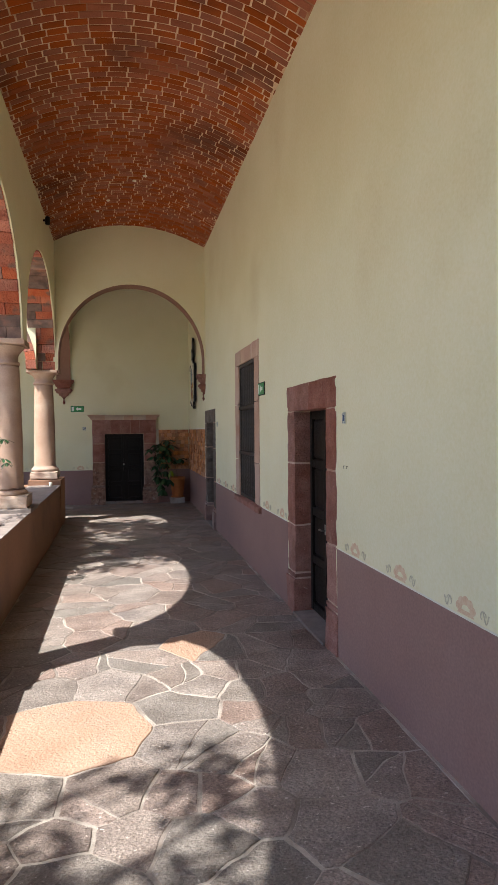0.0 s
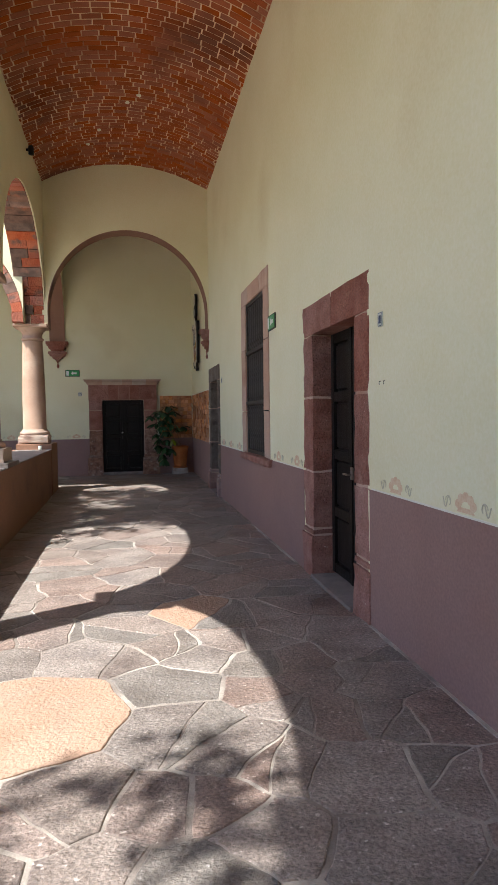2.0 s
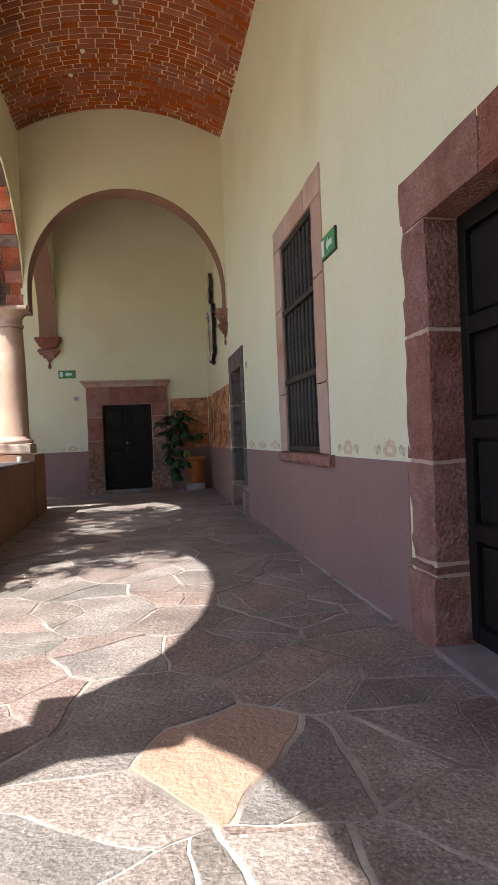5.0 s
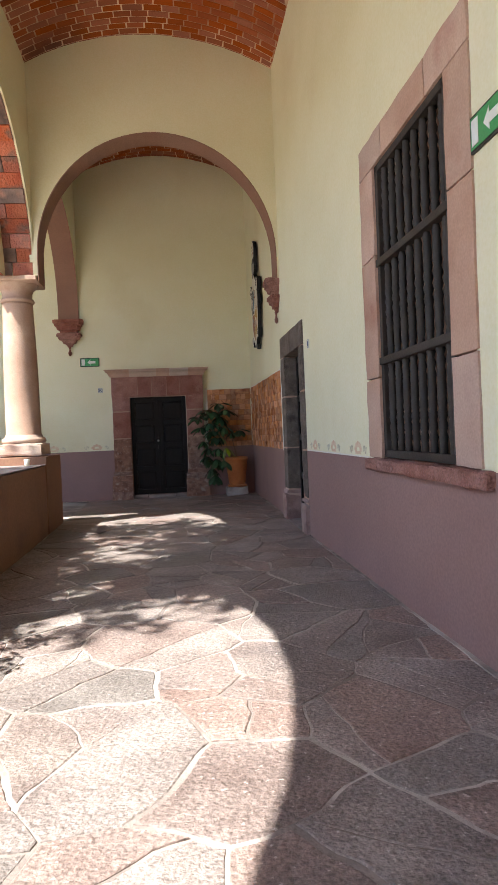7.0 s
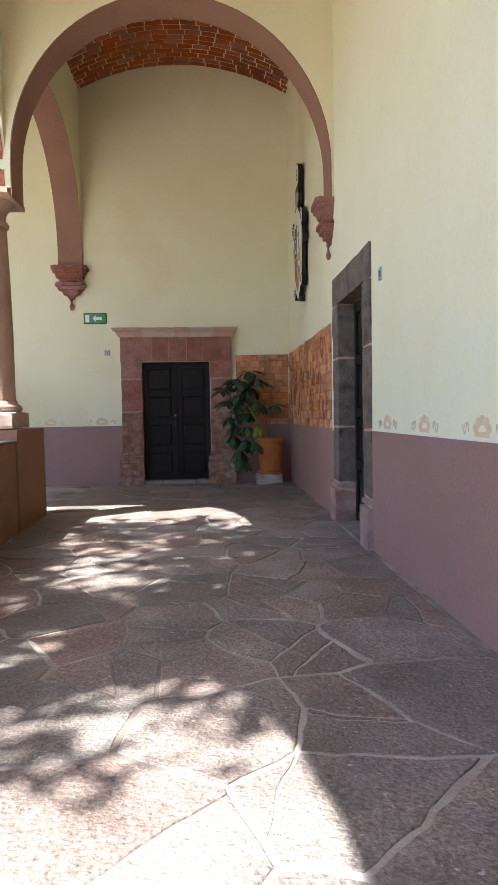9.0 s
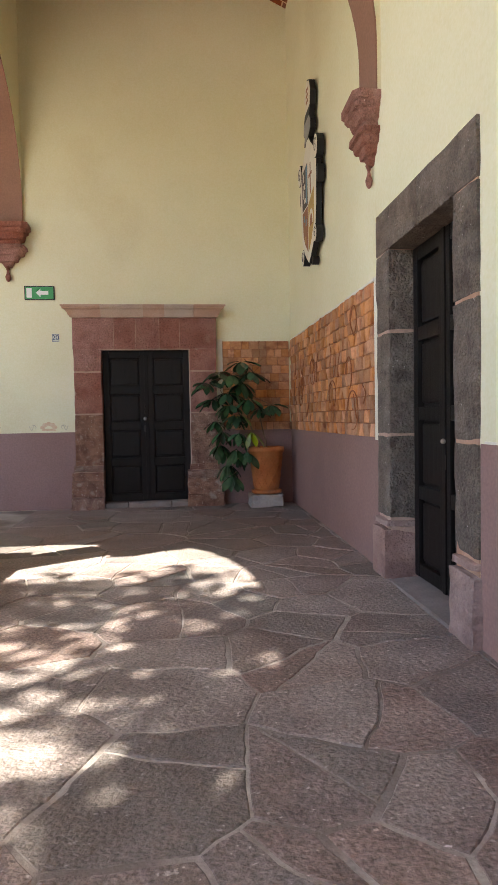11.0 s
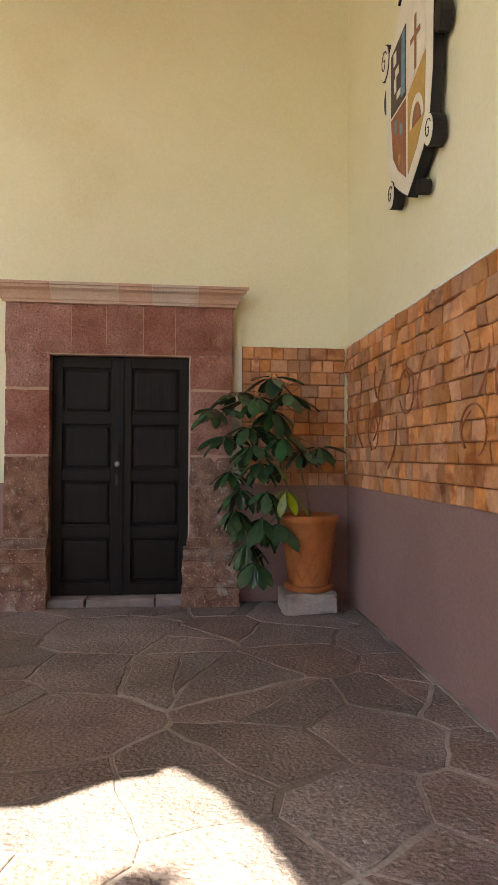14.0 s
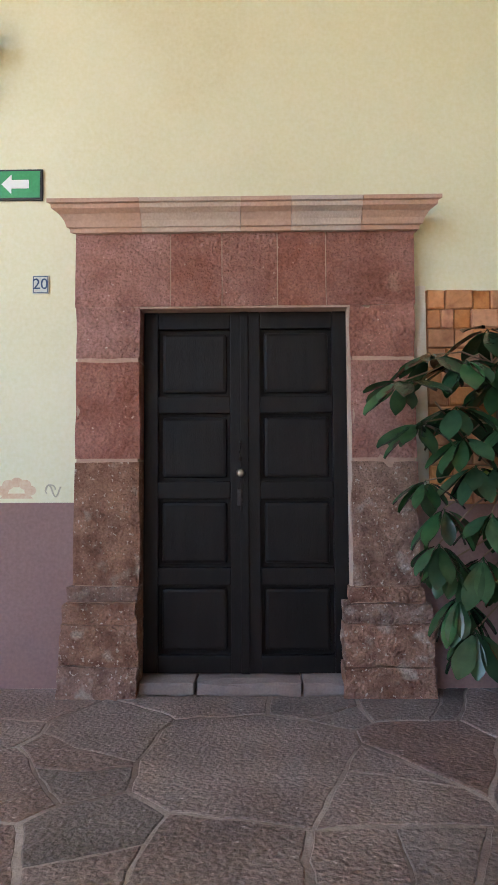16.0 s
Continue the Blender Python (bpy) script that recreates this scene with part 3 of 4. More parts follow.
structure(part("wall_court_south", box(-24.0, -0.3, -20.5, -20.0, -0.3, 7.5), M_PLASTER), "unseen plain cream wall added across the courtyard to bounce light", "wall")


def floor_z(y):
    """The floor lies a little lower along the corridor and rises towards the end door."""
    s = min(max((y - 15.5) / 4.0, 0.0), 1.0)
    return -0.042 * (1 - s * s * (3 - 2 * s))


bm = bmesh.new()
cuts = [Y0, 15.5] + [15.5 + 0.25 * k for k in range(1, 17)] + [YE]
for x0, x1, lines in ((XL + 0.08, XR, cuts), (-14.0, XL + 0.08, [18.75 + 0.25 * k for k in range(4)] + [YE])):
    rows = [[bm.verts.new((x, y, z)) for x, z in ((x0, -0.3), (x1, -0.3), (x1, floor_z(y) - 0.003), (x0, floor_z(y) - 0.003))] for y in lines]
    for p, q in zip(rows, rows[1:]):
        for k in range(4):
            bm.faces.new((p[k], p[(k + 1) % 4], q[(k + 1) % 4], q[k]))
    bm.faces.new(rows[0])
    bm.faces.new(rows[-1])
bmesh.ops.recalc_face_normals(bm, faces=bm.faces[:])
floor = structure(part("floor", bm, M_MORTAR), "irregular stone flag floor with pale mortar joints", "floor")
fillet = bmesh.new()
for k in range(60):
    y = 3.0 + 0.31 * k
    if not (7.85 < y < 9.9 or 16.1 < y < 17.95):
        add_box(fillet, XR - 0.03 - 0.035 * abs(noise.noise(Vector((0, y * 1.7, 5.0)))), XR - 0.005, y, y + 0.311, floor_z(y) - 0.02, floor_z(y) + 0.008 + 0.006 * noise.noise(Vector((3, y, 0))))
part("mortar_fillet", fillet, M_MORTAR, floor, "grey mortar along the wall foot")


# ---- doors and their stone frames ----
def door_leaf(w, h, parent, place):
    """A panelled leaf: stiles, rails and four raised panels; place(a, b, z, ...) maps width and depth to the world."""
    def block(name, a0, a1, d0, d1, z0, z1, bevel, owner):
        bm = box(a0, a1, d0, d1, z0, z1, bevel)
        for v in bm.verts:
            v.co = place(v.co.x, v.co.y, v.co.z)
        bmesh.ops.recalc_face_normals(bm, faces=bm.faces[:])
        return part(name, bm, M_DOOR, owner)

    leaf = block("leaf", 0.0, w, 0.046, 0.065, 0.0, h, 0.0, parent)
    stile = 0.085
    step = (h - 0.1) / 4
    for a in (0.0, w - stile):
        block("stile", a, a + stile, 0.0, 0.05, 0.0, h, 0.006, leaf)
    for k in range(5):
        z = k * step
        block("rail", stile, w - stile, 0.002, 0.05, z, z + 0.10, 0.006, leaf)
    for k in range(4):
        z0, z1 = k * step + 0.122, (k + 1) * step - 0.022
        block("panel", stile + 0.022, w - stile - 0.022, 0.018, 0.06, z0, z1, 0.02, leaf)
    return leaf


def door(name, w, h, base, place, label, lock):
    d = empty(name, label, "door", "panelled doors", "structure")
    half = w / 2
    for k in range(2):
        door_leaf(half - 0.006, h, d, lambda a, b, z, k=k: place(a + k * half + 0.003, b, z + base))
    bm = box(half - 0.03, half + 0.02, -0.012, 0.002, base, base + h, 0.005)
    for v in bm.verts:
        v.co = place(*v.co)
    bmesh.ops.recalc_face_normals(bm, faces=bm.faces[:])
    part("cover_strip", bm, M_DOOR, d)
    for what in lock:
        what(d)
    return d


def knob(at, r, out):
    def make(parent):
        bm = bmesh.new()
        bmesh.ops.create_uvsphere(bm, u_segments=14, v_segments=8, radius=r)
        for v in bm.verts:
            v.co = Vector(at) + v.co
        part("knob", bm, M_METAL, parent, "pale metal knob", True)
        part("escutcheon", box(at[0] - 0.018 if out == "y" else at[0] + r * 0.5, at[0] + 0.018 if out == "y" else at[0] + r * 0.8,
                               at[1] + r * 0.5 if out == "y" else at[1] - 0.018, at[1] + r * 0.8 if out == "y" else at[1] + 0.018, at[2] - 0.19, at[2] - 0.09, 0.003), M_IRON, parent)
        handle = [(at[0], at[1] - 0.004, at[2] + 0.07), (at[0], at[1] - 0.03, at[2] + 0.09), (at[0], at[1] - 0.03, at[2] + 0.16), (at[0], at[1] - 0.004, at[2] + 0.18)]
        if out == "y":
            part("pull", tube(handle, 0.008), M_IRON, parent)
    return make


def lever(at):
    def make(parent):
        part("lock_plate", box(at[0] - 0.012, at[0] + 0.004, at[1] - 0.03, at[1] + 0.03, at[2] - 0.07, at[2] + 0.05, 0.004), M_METAL, parent, "steel lock plate")
        part("lever", tube([(at[0] - 0.01, at[1], at[2] - 0.02), (at[0] - 0.05, at[1], at[2] - 0.02), (at[0] - 0.055, at[1] + 0.10, at[2] - 0.02)], 0.011), M_METAL, parent, "steel lever handle")
    return make


door("door_end", 1.20, 2.10, 0.09, lambda a, b, z: Vector((DOOR_END[0] + a, YE - 0.02 + b, z)), "closed black double door with eight raised panels", [knob((2.02, YE - 0.045, 1.24), 0.026, "y")])
door("door_1", 1.22, 2.50, 0.015, lambda a, b, z: Vector((XR + 0.20 + b, DOOR_A[0] + a, z)), "closed black panelled double door in a pink stone frame", [lever((XR + 0.192, 8.84, 1.12))])
door("door_2", 1.10, 2.445, 0.015, lambda a, b, z: Vector((XR + 0.17 + b, DOOR_B[0] + a, z)), "closed black wooden door in a dark stone frame", [knob((XR + 0.15, 17.0, 1.05), 0.018, "x")])


def block_run(parent, mat, joints, make):
    for z0, z1 in zip(joints, joints[1:]):
        part("stone", make(z0 + 0.006, z1 - 0.006), mat, parent)


# end door frame, with lintel of three stones, plinths and a moulded cornice
frame_end = empty("door_frame", "red quarry stone door surround with moulded cornice and worn plinths", "door frame")
FY = YE - 0.12
for a, b in ((1.07, 1.45), (2.65, 3.03)):
    block_run(frame_end, M_PINK, (1.31, 1.89, 2.212), lambda z0, z1: stone(a, b, FY, YE + 0.62, z0, z1, 0.008, 0.008))
    part("stone", stone(a, b, FY, YE + 0.62, 0.60, 1.306, 0.006, 0.009, 6), M_WORN, frame_end, "pitted brownish jamb stone")
    lean = 0.0 if a < 2 else 1.0
    for z0, z1, out in ((0.0, 0.17, 0.065), (0.172, 0.40, 0.055), (0.402, 0.51, 0.048), (0.512, 0.60, 0.02)):
        part("plinth_course", stone(a - out, b + lean * out, FY - out, YE + 0.62, z0, z1, 0.003, 0.013, 7), M_WORN, frame_end, "crumbled stone plinth course")
    part("joint_mortar", box(a - 0.01, b - 0.012 + lean * 0.02, FY - 0.008, YE + 0.6, 0.01, 0.59), M_ROSE, frame_end, "pale pinkish joint mortar")
for a, b in ((1.07, 1.62), (1.623, 1.92), (1.923, 2.24), (2.243, 2.52), (2.523, 3.03)):
    part("lintel_stone", stone(a, b, FY, YE + 0.62, 2.20, 2.63, 0.002, 0.004), M_PINK, frame_end)
for a, b, z0, z1 in ((1.085, 1.435, 0.05, 2.2), (2.665, 3.015, 0.05, 2.2), (1.085, 3.015, 2.19, 2.62)):
    part("joint_mortar", box(a, b, FY + 0.009, YE + 0.6, z0, z1), M_ROSE, frame_end, "pale pinkish joint mortar")
part("reveal_strip", box(2.642, 2.66, YE - 0.10, YE - 0.03, 0.1, 2.2, 0.003), M_PALE, frame_end, "pale strip along the reveal")
CORNICE = [(0.0, 2.63), (0.035, 2.63), (0.04, 2.665), (0.06, 2.67), (0.075, 2.72), (0.11, 2.77), (0.16, 2.80), (0.165, 2.835), (0.19, 2.84), (0.19, 2.875), (0.0, 2.875)]
CORNICE = [(o * 0.68, 2.63 + (z - 2.63) * 0.64) for o, z in CORNICE]


def cornice_piece(x0, x1, left, right):
    bm = bmesh.new()
    rows = []
    for end, x in ((left, x0), (right, x1)):
        rows.append([bm.verts.new((x + (-o if end < 0 else o if end > 0 else 0), FY - o, z)) for o, z in CORNICE] + [bm.verts.new((x, YE - 0.001, CORNICE[-1][1])), bm.verts.new((x, YE - 0.001, 2.63))])
    n = len(rows[0])
    for i in range(n):
        j = (i + 1) % n
        bm.faces.new((rows[0][i], rows[0][j], rows[1][j], rows[1][i]))
    bm.faces.new(rows[0][::-1])
    bm.faces.new(rows[1])
    bmesh.ops.recalc_face_normals(bm, faces=bm.faces[:])
    return bm


for x0, x1, l, r, mat in ((1.07, 1.46, -1, 0, M_ROSE), (1.463, 2.03, 0, 0, M_PALE), (2.033, 2.32, 0, 0, M_ROSE), (2.323, 2.72, 0, 0, M_PALE), (2.723, 3.03, 0, 1, M_ROSE)):
    part("cornice_stone", cornice_piece(x0, x1, l, r), mat, frame_end)
for a, b in ((1.45, 1.77), (1.772, 2.36), (2.362, 2.65)):
    part("threshold_stone", stone(a, b, FY - 0.03, YE + 0.1, 0.0, 0.085, 0.012, 0.01), M_COPING, frame_end, "grey threshold stone")


def side_frame(o, outer, top, mat, label, plinth, plinth_mat, proud=0.022, foot=0.05, reveal=0.62):
    """A stone surround of a door in the long wall."""
    f = empty("door_frame", label, "door frame")
    y0, y1, _, z1 = o
    for a, b, edge in ((outer[0], y0 + 0.004, 0), (y1 - 0.004, outer[1], 1)):
        block_run(f, mat, (plinth, 1.08, 1.86, z1), lambda p, q: stone(XR - proud, XR + reveal, a, b, p, q, 0.010, 0.009, 5))
        part("plinth", stone(XR - proud - foot, XR + reveal, a - (0.03 if edge == 0 else 0), b + (0.03 if edge else 0), -0.07, plinth - 0.07, 0.02, 0.012), plinth_mat, f)
        part("plinth_moulding", stone(XR - proud - foot * 0.6, XR + reveal, a - (0.02 if edge == 0 else 0), b + (0.02 if edge else 0), plinth - 0.07, plinth, 0.02, 0.008), plinth_mat, f)
    part("joint_mortar", box(XR - proud + 0.013, XR + reveal - 0.01, outer[0] + 0.015, y0 - 0.012, 0.1, z1), M_ROSE, f, "pale joint mortar")
    part("joint_mortar", box(XR - proud + 0.013, XR + reveal - 0.01, y1 + 0.012, outer[1] - 0.015, 0.1, z1), M_ROSE, f, "pale joint mortar")
    mid = (outer[0] + outer[1]) / 2
    for a, b in ((outer[0], mid - 0.001), (mid + 0.001, outer[1])):
        part("lintel_stone", stone(XR - proud, XR + reveal, a, b, z1 - 0.003, top, 0.008, 0.008), mat, f)
    part("threshold", stone(XR - 0.05, XR + 0.6, y0, y1, -0.07, 0.0, 0.012, 0.008), M_COPING, f, "grey stone threshold")
    return f


side_frame(DOOR_A, (7.92, 9.83), 2.84, M_PINK, "chipped pink quarry stone door surround", 0.47, M_PINK, 0.008, 0.025)
side_frame(DOOR_B, (16.17, 17.87), 2.79, M_GREY, "dark grey pitted stone door surround with pink plinths", 0.44, M_MAUVE)

# ---- window with turned wooden bars ----
window = empty("window_1", "tall barred window with pale rose stone surround", "window", "", "structure")
y0, y1, z0, z1 = WINDOW
for a, b in ((11.49, y0 + 0.003), (y1 - 0.003, 13.52)):
    for p, q in ((1.08, 1.75), (1.752, 2.75), (2.752, 3.47)):
        part("jamb_stone", stone(XR - 0.02, XR + 0.62, a, b, p, q, 0.008, 0.006), M_ROSE, window)
for a, b in ((11.49, 12.1), (12.102, 12.95), (12.952, 13.52)):
    part("lintel_stone", stone(XR - 0.02, XR + 0.62, a, b, 3.465, 3.73, 0.008, 0.006), M_ROSE, window)
for a, b in ((11.36, 12.05), (12.053, 12.85), (12.853, 13.56)):
    part("sill_stone", stone(XR - 0.065, XR + 0.62, a, b, 0.965, 1.085, 0.016, 0.014, 5), M_PINK, window, "chipped red stone sill")
part("window_frame", box(XR + 0.005, XR + 0.09, y0, y0 + 0.06, z0, z1, 0.006), M_IRON, window)
part("window_frame", box(XR + 0.005, XR + 0.09, y1 - 0.06, y1, z0, z1, 0.006), M_IRON, window)
part("window_frame", box(XR + 0.005, XR + 0.09, y0, y1, z1 - 0.06, z1 - 0.001, 0.006), M_IRON, window)
part("window_frame", box(XR + 0.005, XR + 0.09, y0, y1, z0 - 0.01, z0 + 0.05, 0.006), M_IRON, window)
for z in (1.88, 2.68):
    part("cross_bar", box(XR - 0.012, XR + 0.06, y0, y1, z - 0.03, z + 0.03, 0.008), M_IRON, window)
spindle = []
for i in range(60):
    s = i / 59
    local = (s * 3) % 1.0
    swell = 0.025 + 0.005 * math.sin(math.pi * local) + 0.006 * math.sin(2 * math.pi * s * 27)
    spindle.append((swell, s * (z1 - z0 - 0.08)))
spindle_mesh = None
for i in range(8):
    y = y0 + 0.06 + (y1 - y0 - 0.12) * (i + 0.5) / 8
    if spindle_mesh is None:
        ob = part("spindle", lathe(spindle, (0, 0, 0), 12), M_IRON, window, "turned dark wooden bar", True)
        ob.location = (XR + 0.045, y, z0 + 0.04)
        spindle_mesh = ob.data
    else:
        shared("spindle", spindle_mesh, window, pose(XR + 0.045, y, z0 + 0.04))


# ---- clay relief tiles in the corner ----
def relief(name, a0, a1, place, label):
    panel = empty(name, label, "tile panel", "clay relief", "structure")
    bm = bmesh.new()
    for p in ((a0, 1.05), (a1, 1.05), (a1, 2.31), (a0, 2.31)):
        bm.verts.new(place(p[0], p[1], 0.004))
    bm.faces.new(bm.verts)
    part("bed", bm, M_CLAYDARK, panel)
    rows, z = 11, 1.05
    for r in range(rows):
        h = 1.26 / rows
        a = a0
        while a < a1 - 0.02:
            w = min(random.choice((0.08, 0.1, 0.11, 0.12, 0.13, 0.16)), a1 - a)
            if a1 - a - w < 0.04:
                w = a1 - a
            out = random.uniform(0.012, 0.036)
            tilt = [random.uniform(-0.011, 0.011) for _ in range(4)]
            g = 0.003
            bm = bmesh.new()
            low = [bm.verts.new(place(p, q, 0.0)) for p, q in ((a + g, z + g), (a + w - g, z + g), (a + w - g, z + h - g), (a + g, z + h - g))]
            e = 0.006
            top = [bm.verts.new(place(p, q, out + t)) for (p, q), t in zip(((a + g + e, z + g + e), (a + w - g - e, z + g + e), (a + w - g - e, z + h - g - e), (a + g + e, z + h - g - e)), tilt)]
            edge = [bm.verts.new(place(p, q, out + t - 0.006)) for (p, q), t in zip(((a + g, z + g), (a + w - g, z + g), (a + w - g, z + h - g), (a + g, z + h - g)), tilt)]
            bm.faces.new(top)
            for i in range(4):
                j = (i + 1) % 4
                bm.faces.new((low[i], low[j], edge[j], edge[i]))
                bm.faces.new((edge[i], edge[j], top[j], top[i]))
            bmesh.ops.recalc_face_normals(bm, faces=bm.faces[:])
            part("tile", bm, M_CLAY, panel)
            a += w
        z += h
    return panel


panel_long = relief("relief_panel_long", 17.95, YE - 0.03, lambda a, z, d: Vector((XR - d, a, z)), "orange clay relief tiles of uneven depth on the wall")
panel_end = relief("relief_panel_end", 3.12, XR - 0.03, lambda a, z, d: Vector((a, YE - d, z)), "orange clay relief tiles on the end wall")
# carved figures: rings, folds and waves that run over the tiles
for cy, cz, r, sx in ((18.45, 2.08, 0.10, 1.0), (18.5, 1.28, 0.14, 1.2), (18.62, 1.62, 0.12, 0.8), (19.25, 1.45, 0.11, 1.3), (20.2, 1.75, 0.12, 1.1), (20.9, 1.5, 0.1, 1.0)):
    turn = random.uniform(0.6, 1.0)
    pts = [(XR - 0.042, cy + sx * r * math.cos(t), cz + r * 1.25 * math.sin(t)) for t in (2 * math.pi * turn * i / 24 for i in range(25))]
    part("carved_line", tube(pts, (0.007, 0.004), 5), M_CLAYDARK, panel_long)
for k in range(16):
    cy, cz = random.uniform(18.1, 21.5), random.uniform(1.2, 2.0)
    lean, length, bend = random.uniform(-0.5, 0.5), random.uniform(0.15, 0.4), random.uniform(-0.1, 0.1)
    pts = [(XR - 0.042, cy + lean * length * s + bend * math.sin(math.pi * s), min(2.28, cz + length * s)) for s in (i / 10 for i in range(11))]
    part("carved_line", tube(pts, (0.007, 0.004), 5), M_CLAYDARK, panel_long)
for k in range(4):
    cx, cz = random.uniform(3.3, 3.7), 1.3 + 0.25 * k
    pts = [(cx + 0.3 * s, YE - 0.034, cz + 0.08 * math.sin(4 * s + k)) for s in (i / 10 for i in range(11))]
    part("carved_line", tube(pts, (0.007, 0.004), 5), M_CLAYDARK, panel_end)
part("border", box(XR - 0.012, XR, 17.885, 17.948, 1.03, 2.34, 0.004), M_WHITE, panel_long, "rough white plaster margin")
part("border", box(XR - 0.014, XR, 17.95, YE - 0.02, 2.312, 2.335, 0.004), M_WHITE, panel_long)
part("border", box(3.045, 3.118, YE - 0.012, YE, 1.08, 2.34, 0.004), M_WHITE, panel_end, "white plaster margin beside the door frame")

# ---- painted coat of arms on the long wall ----
arms = empty("coat_of_arms", "painted wooden coat of arms with white scrolled border and black edges", "wall plaque")


def arms_place(depth):
    return lambda a, b, d: Vector((XR - depth - d, a, b))


def mirror_y(points, mid):
    return points + [(2 * mid - a, b) for a, b in points[::-1]]


AM = 20.08
shield = mirror_y([(AM, 2.99), (AM - 0.10, 3.05), (AM - 0.26, 3.16), (AM - 0.36, 3.30), (AM - 0.41, 3.55), (AM - 0.42, 3.85), (AM - 0.44, 4.02), (AM - 0.30, 4.12), (AM - 0.15, 4.22), (AM - 0.06, 4.30)], AM)
part("board", prism(shield, arms_place(0.04), 0.0, 0.075), M_BLACK, arms)
inner = [(AM + (a - AM) * 0.985, 3.65 + (b - 3.65) * 0.985) for a, b in shield]
part("border", prism(inner, arms_place(0.115), 0.0, 0.004), M_WHITE, arms, "white scrolled border")
for a, b, r in ((AM - 0.43, 4.06, 0.12), (AM + 0.43, 4.06, 0.12), (AM - 0.36, 3.22, 0.09), (AM + 0.30, 3.12, 0.09)):
    ring = [(a + 0.75 * r * math.cos(t), b + r * math.sin(t)) for t in (2 * math.pi * i / 18 for i in range(18))]
    part("scroll", prism(ring, arms_place(0.03), 0.0, 0.095), M_BLACK, arms)
    part("scroll_face", prism([(a + (p - a) * 0.93, b + (q - b) * 0.93) for p, q in ring], arms_place(0.125), 0.0, 0.005), M_WHITE, arms)
    pts = [(XR - 0.132, a + 0.5 * r * s * math.cos(9 * s), b + 0.7 * r * s * math.sin(9 * s)) for s in (0.15 + 0.85 * i / 16 for i in range(17))]
    part("scroll_line", tube(pts, 0.004, 4), M_BLACK, arms)
for k, (a, b, r) in enumerate(((AM - 0.17, 2.985, 0.045), (AM + 0.42, 3.80, 0.05), (AM - 0.47, 3.78, 0.05))):
    ring = [(a + r * math.cos(t), b + r * (1.0 if k == 0 else 1.8) * math.sin(t)) for t in (2 * math.pi * i / 14 for i in range(14))]
    part("boss", prism(ring, arms_place(0.03), 0.0, 0.085), M_BLACK, arms)
D = 0.1195
field = arms_place(D)
part("field", prism([(AM + 0.30, 4.02), (AM + 0.02, 4.06), (AM + 0.02, 3.62), (AM + 0.30, 3.62)], field, 0, 0.004), M_P_DARK, arms, "dark quarter with a rider")
part("field", prism([(AM - 0.02, 4.06), (AM - 0.30, 4.02), (AM - 0.31, 3.72), (AM - 0.02, 3.62)], field, 0, 0.004), M_WHITE, arms, "pale quarter with a cross")
part("field", prism([(AM + 0.30, 3.60), (AM + 0.02, 3.60), (AM + 0.02, 3.12), (AM + 0.16, 3.22), (AM + 0.26, 3.34)], field, 0, 0.004), M_P_BRICK, arms, "brick red quarter with buildings")
part("field", prism([(AM - 0.02, 3.60), (AM - 0.31, 3.70), (AM - 0.29, 3.36), (AM - 0.17, 3.22), (AM - 0.02, 3.12)], field, 0, 0.004), M_P_GOLD, arms, "golden quarter with an aqueduct arch")
over = arms_place(D + 0.0045)
part("cross", prism([(AM - 0.14, 3.68), (AM - 0.17, 3.68), (AM - 0.17, 4.0), (AM - 0.14, 4.0)], over, 0, 0.003), M_P_BRICK, arms)
part("cross", prism([(AM - 0.08, 3.86), (AM - 0.24, 3.86), (AM - 0.24, 3.89), (AM - 0.08, 3.89)], arms_place(D + 0.008), 0, 0.003), M_P_BRICK, arms)
part("water", prism([(AM + 0.08, 4.03), (AM + 0.03, 4.04), (AM + 0.03, 3.65), (AM + 0.10, 3.65)], over, 0, 0.003), M_P_BLUE, arms)
for a, b, w, h in ((0.24, 3.92, 0.05, 0.08), (0.21, 3.83, 0.07, 0.05), (0.23, 3.74, 0.04, 0.09), (0.18, 3.68, 0.07, 0.04)):
    part("rider", prism([(AM + a, b), (AM + a - w, b), (AM + a - w, b + h), (AM + a, b + h)], over, 0, 0.003), M_WHITE, arms)
bow = [(AM - 0.17 + 0.11 * math.cos(t), 3.36 + 0.16 * math.sin(t)) for t in (math.pi * i / 12 for i in range(13))]
part("arch", prism(bow + [(AM - 0.17 + 0.075 * math.cos(t), 3.36 + 0.115 * math.sin(t)) for t in (math.pi * i / 12 for i in range(12, -1, -1))], over, 0, 0.003), M_WHITE, arms)
part("arch_opening", prism([(AM - 0.17 + 0.07 * math.cos(t), 3.355 + 0.11 * math.sin(t)) for t in (math.pi * i / 10 for i in range(11))], over, 0, 0.003), M_P_BRICK, arms)
for a, b, mat in ((0.22, 3.48, M_P_BLUE), (0.12, 3.42, M_P_BLUE), (0.15, 3.24, M_P_GOLD)):
    part("painted_window", prism([(AM + a, b), (AM + a - 0.04, b), (AM + a - 0.04, b + 0.07), (AM + a, b + 0.07)], over, 0, 0.003), mat, arms)
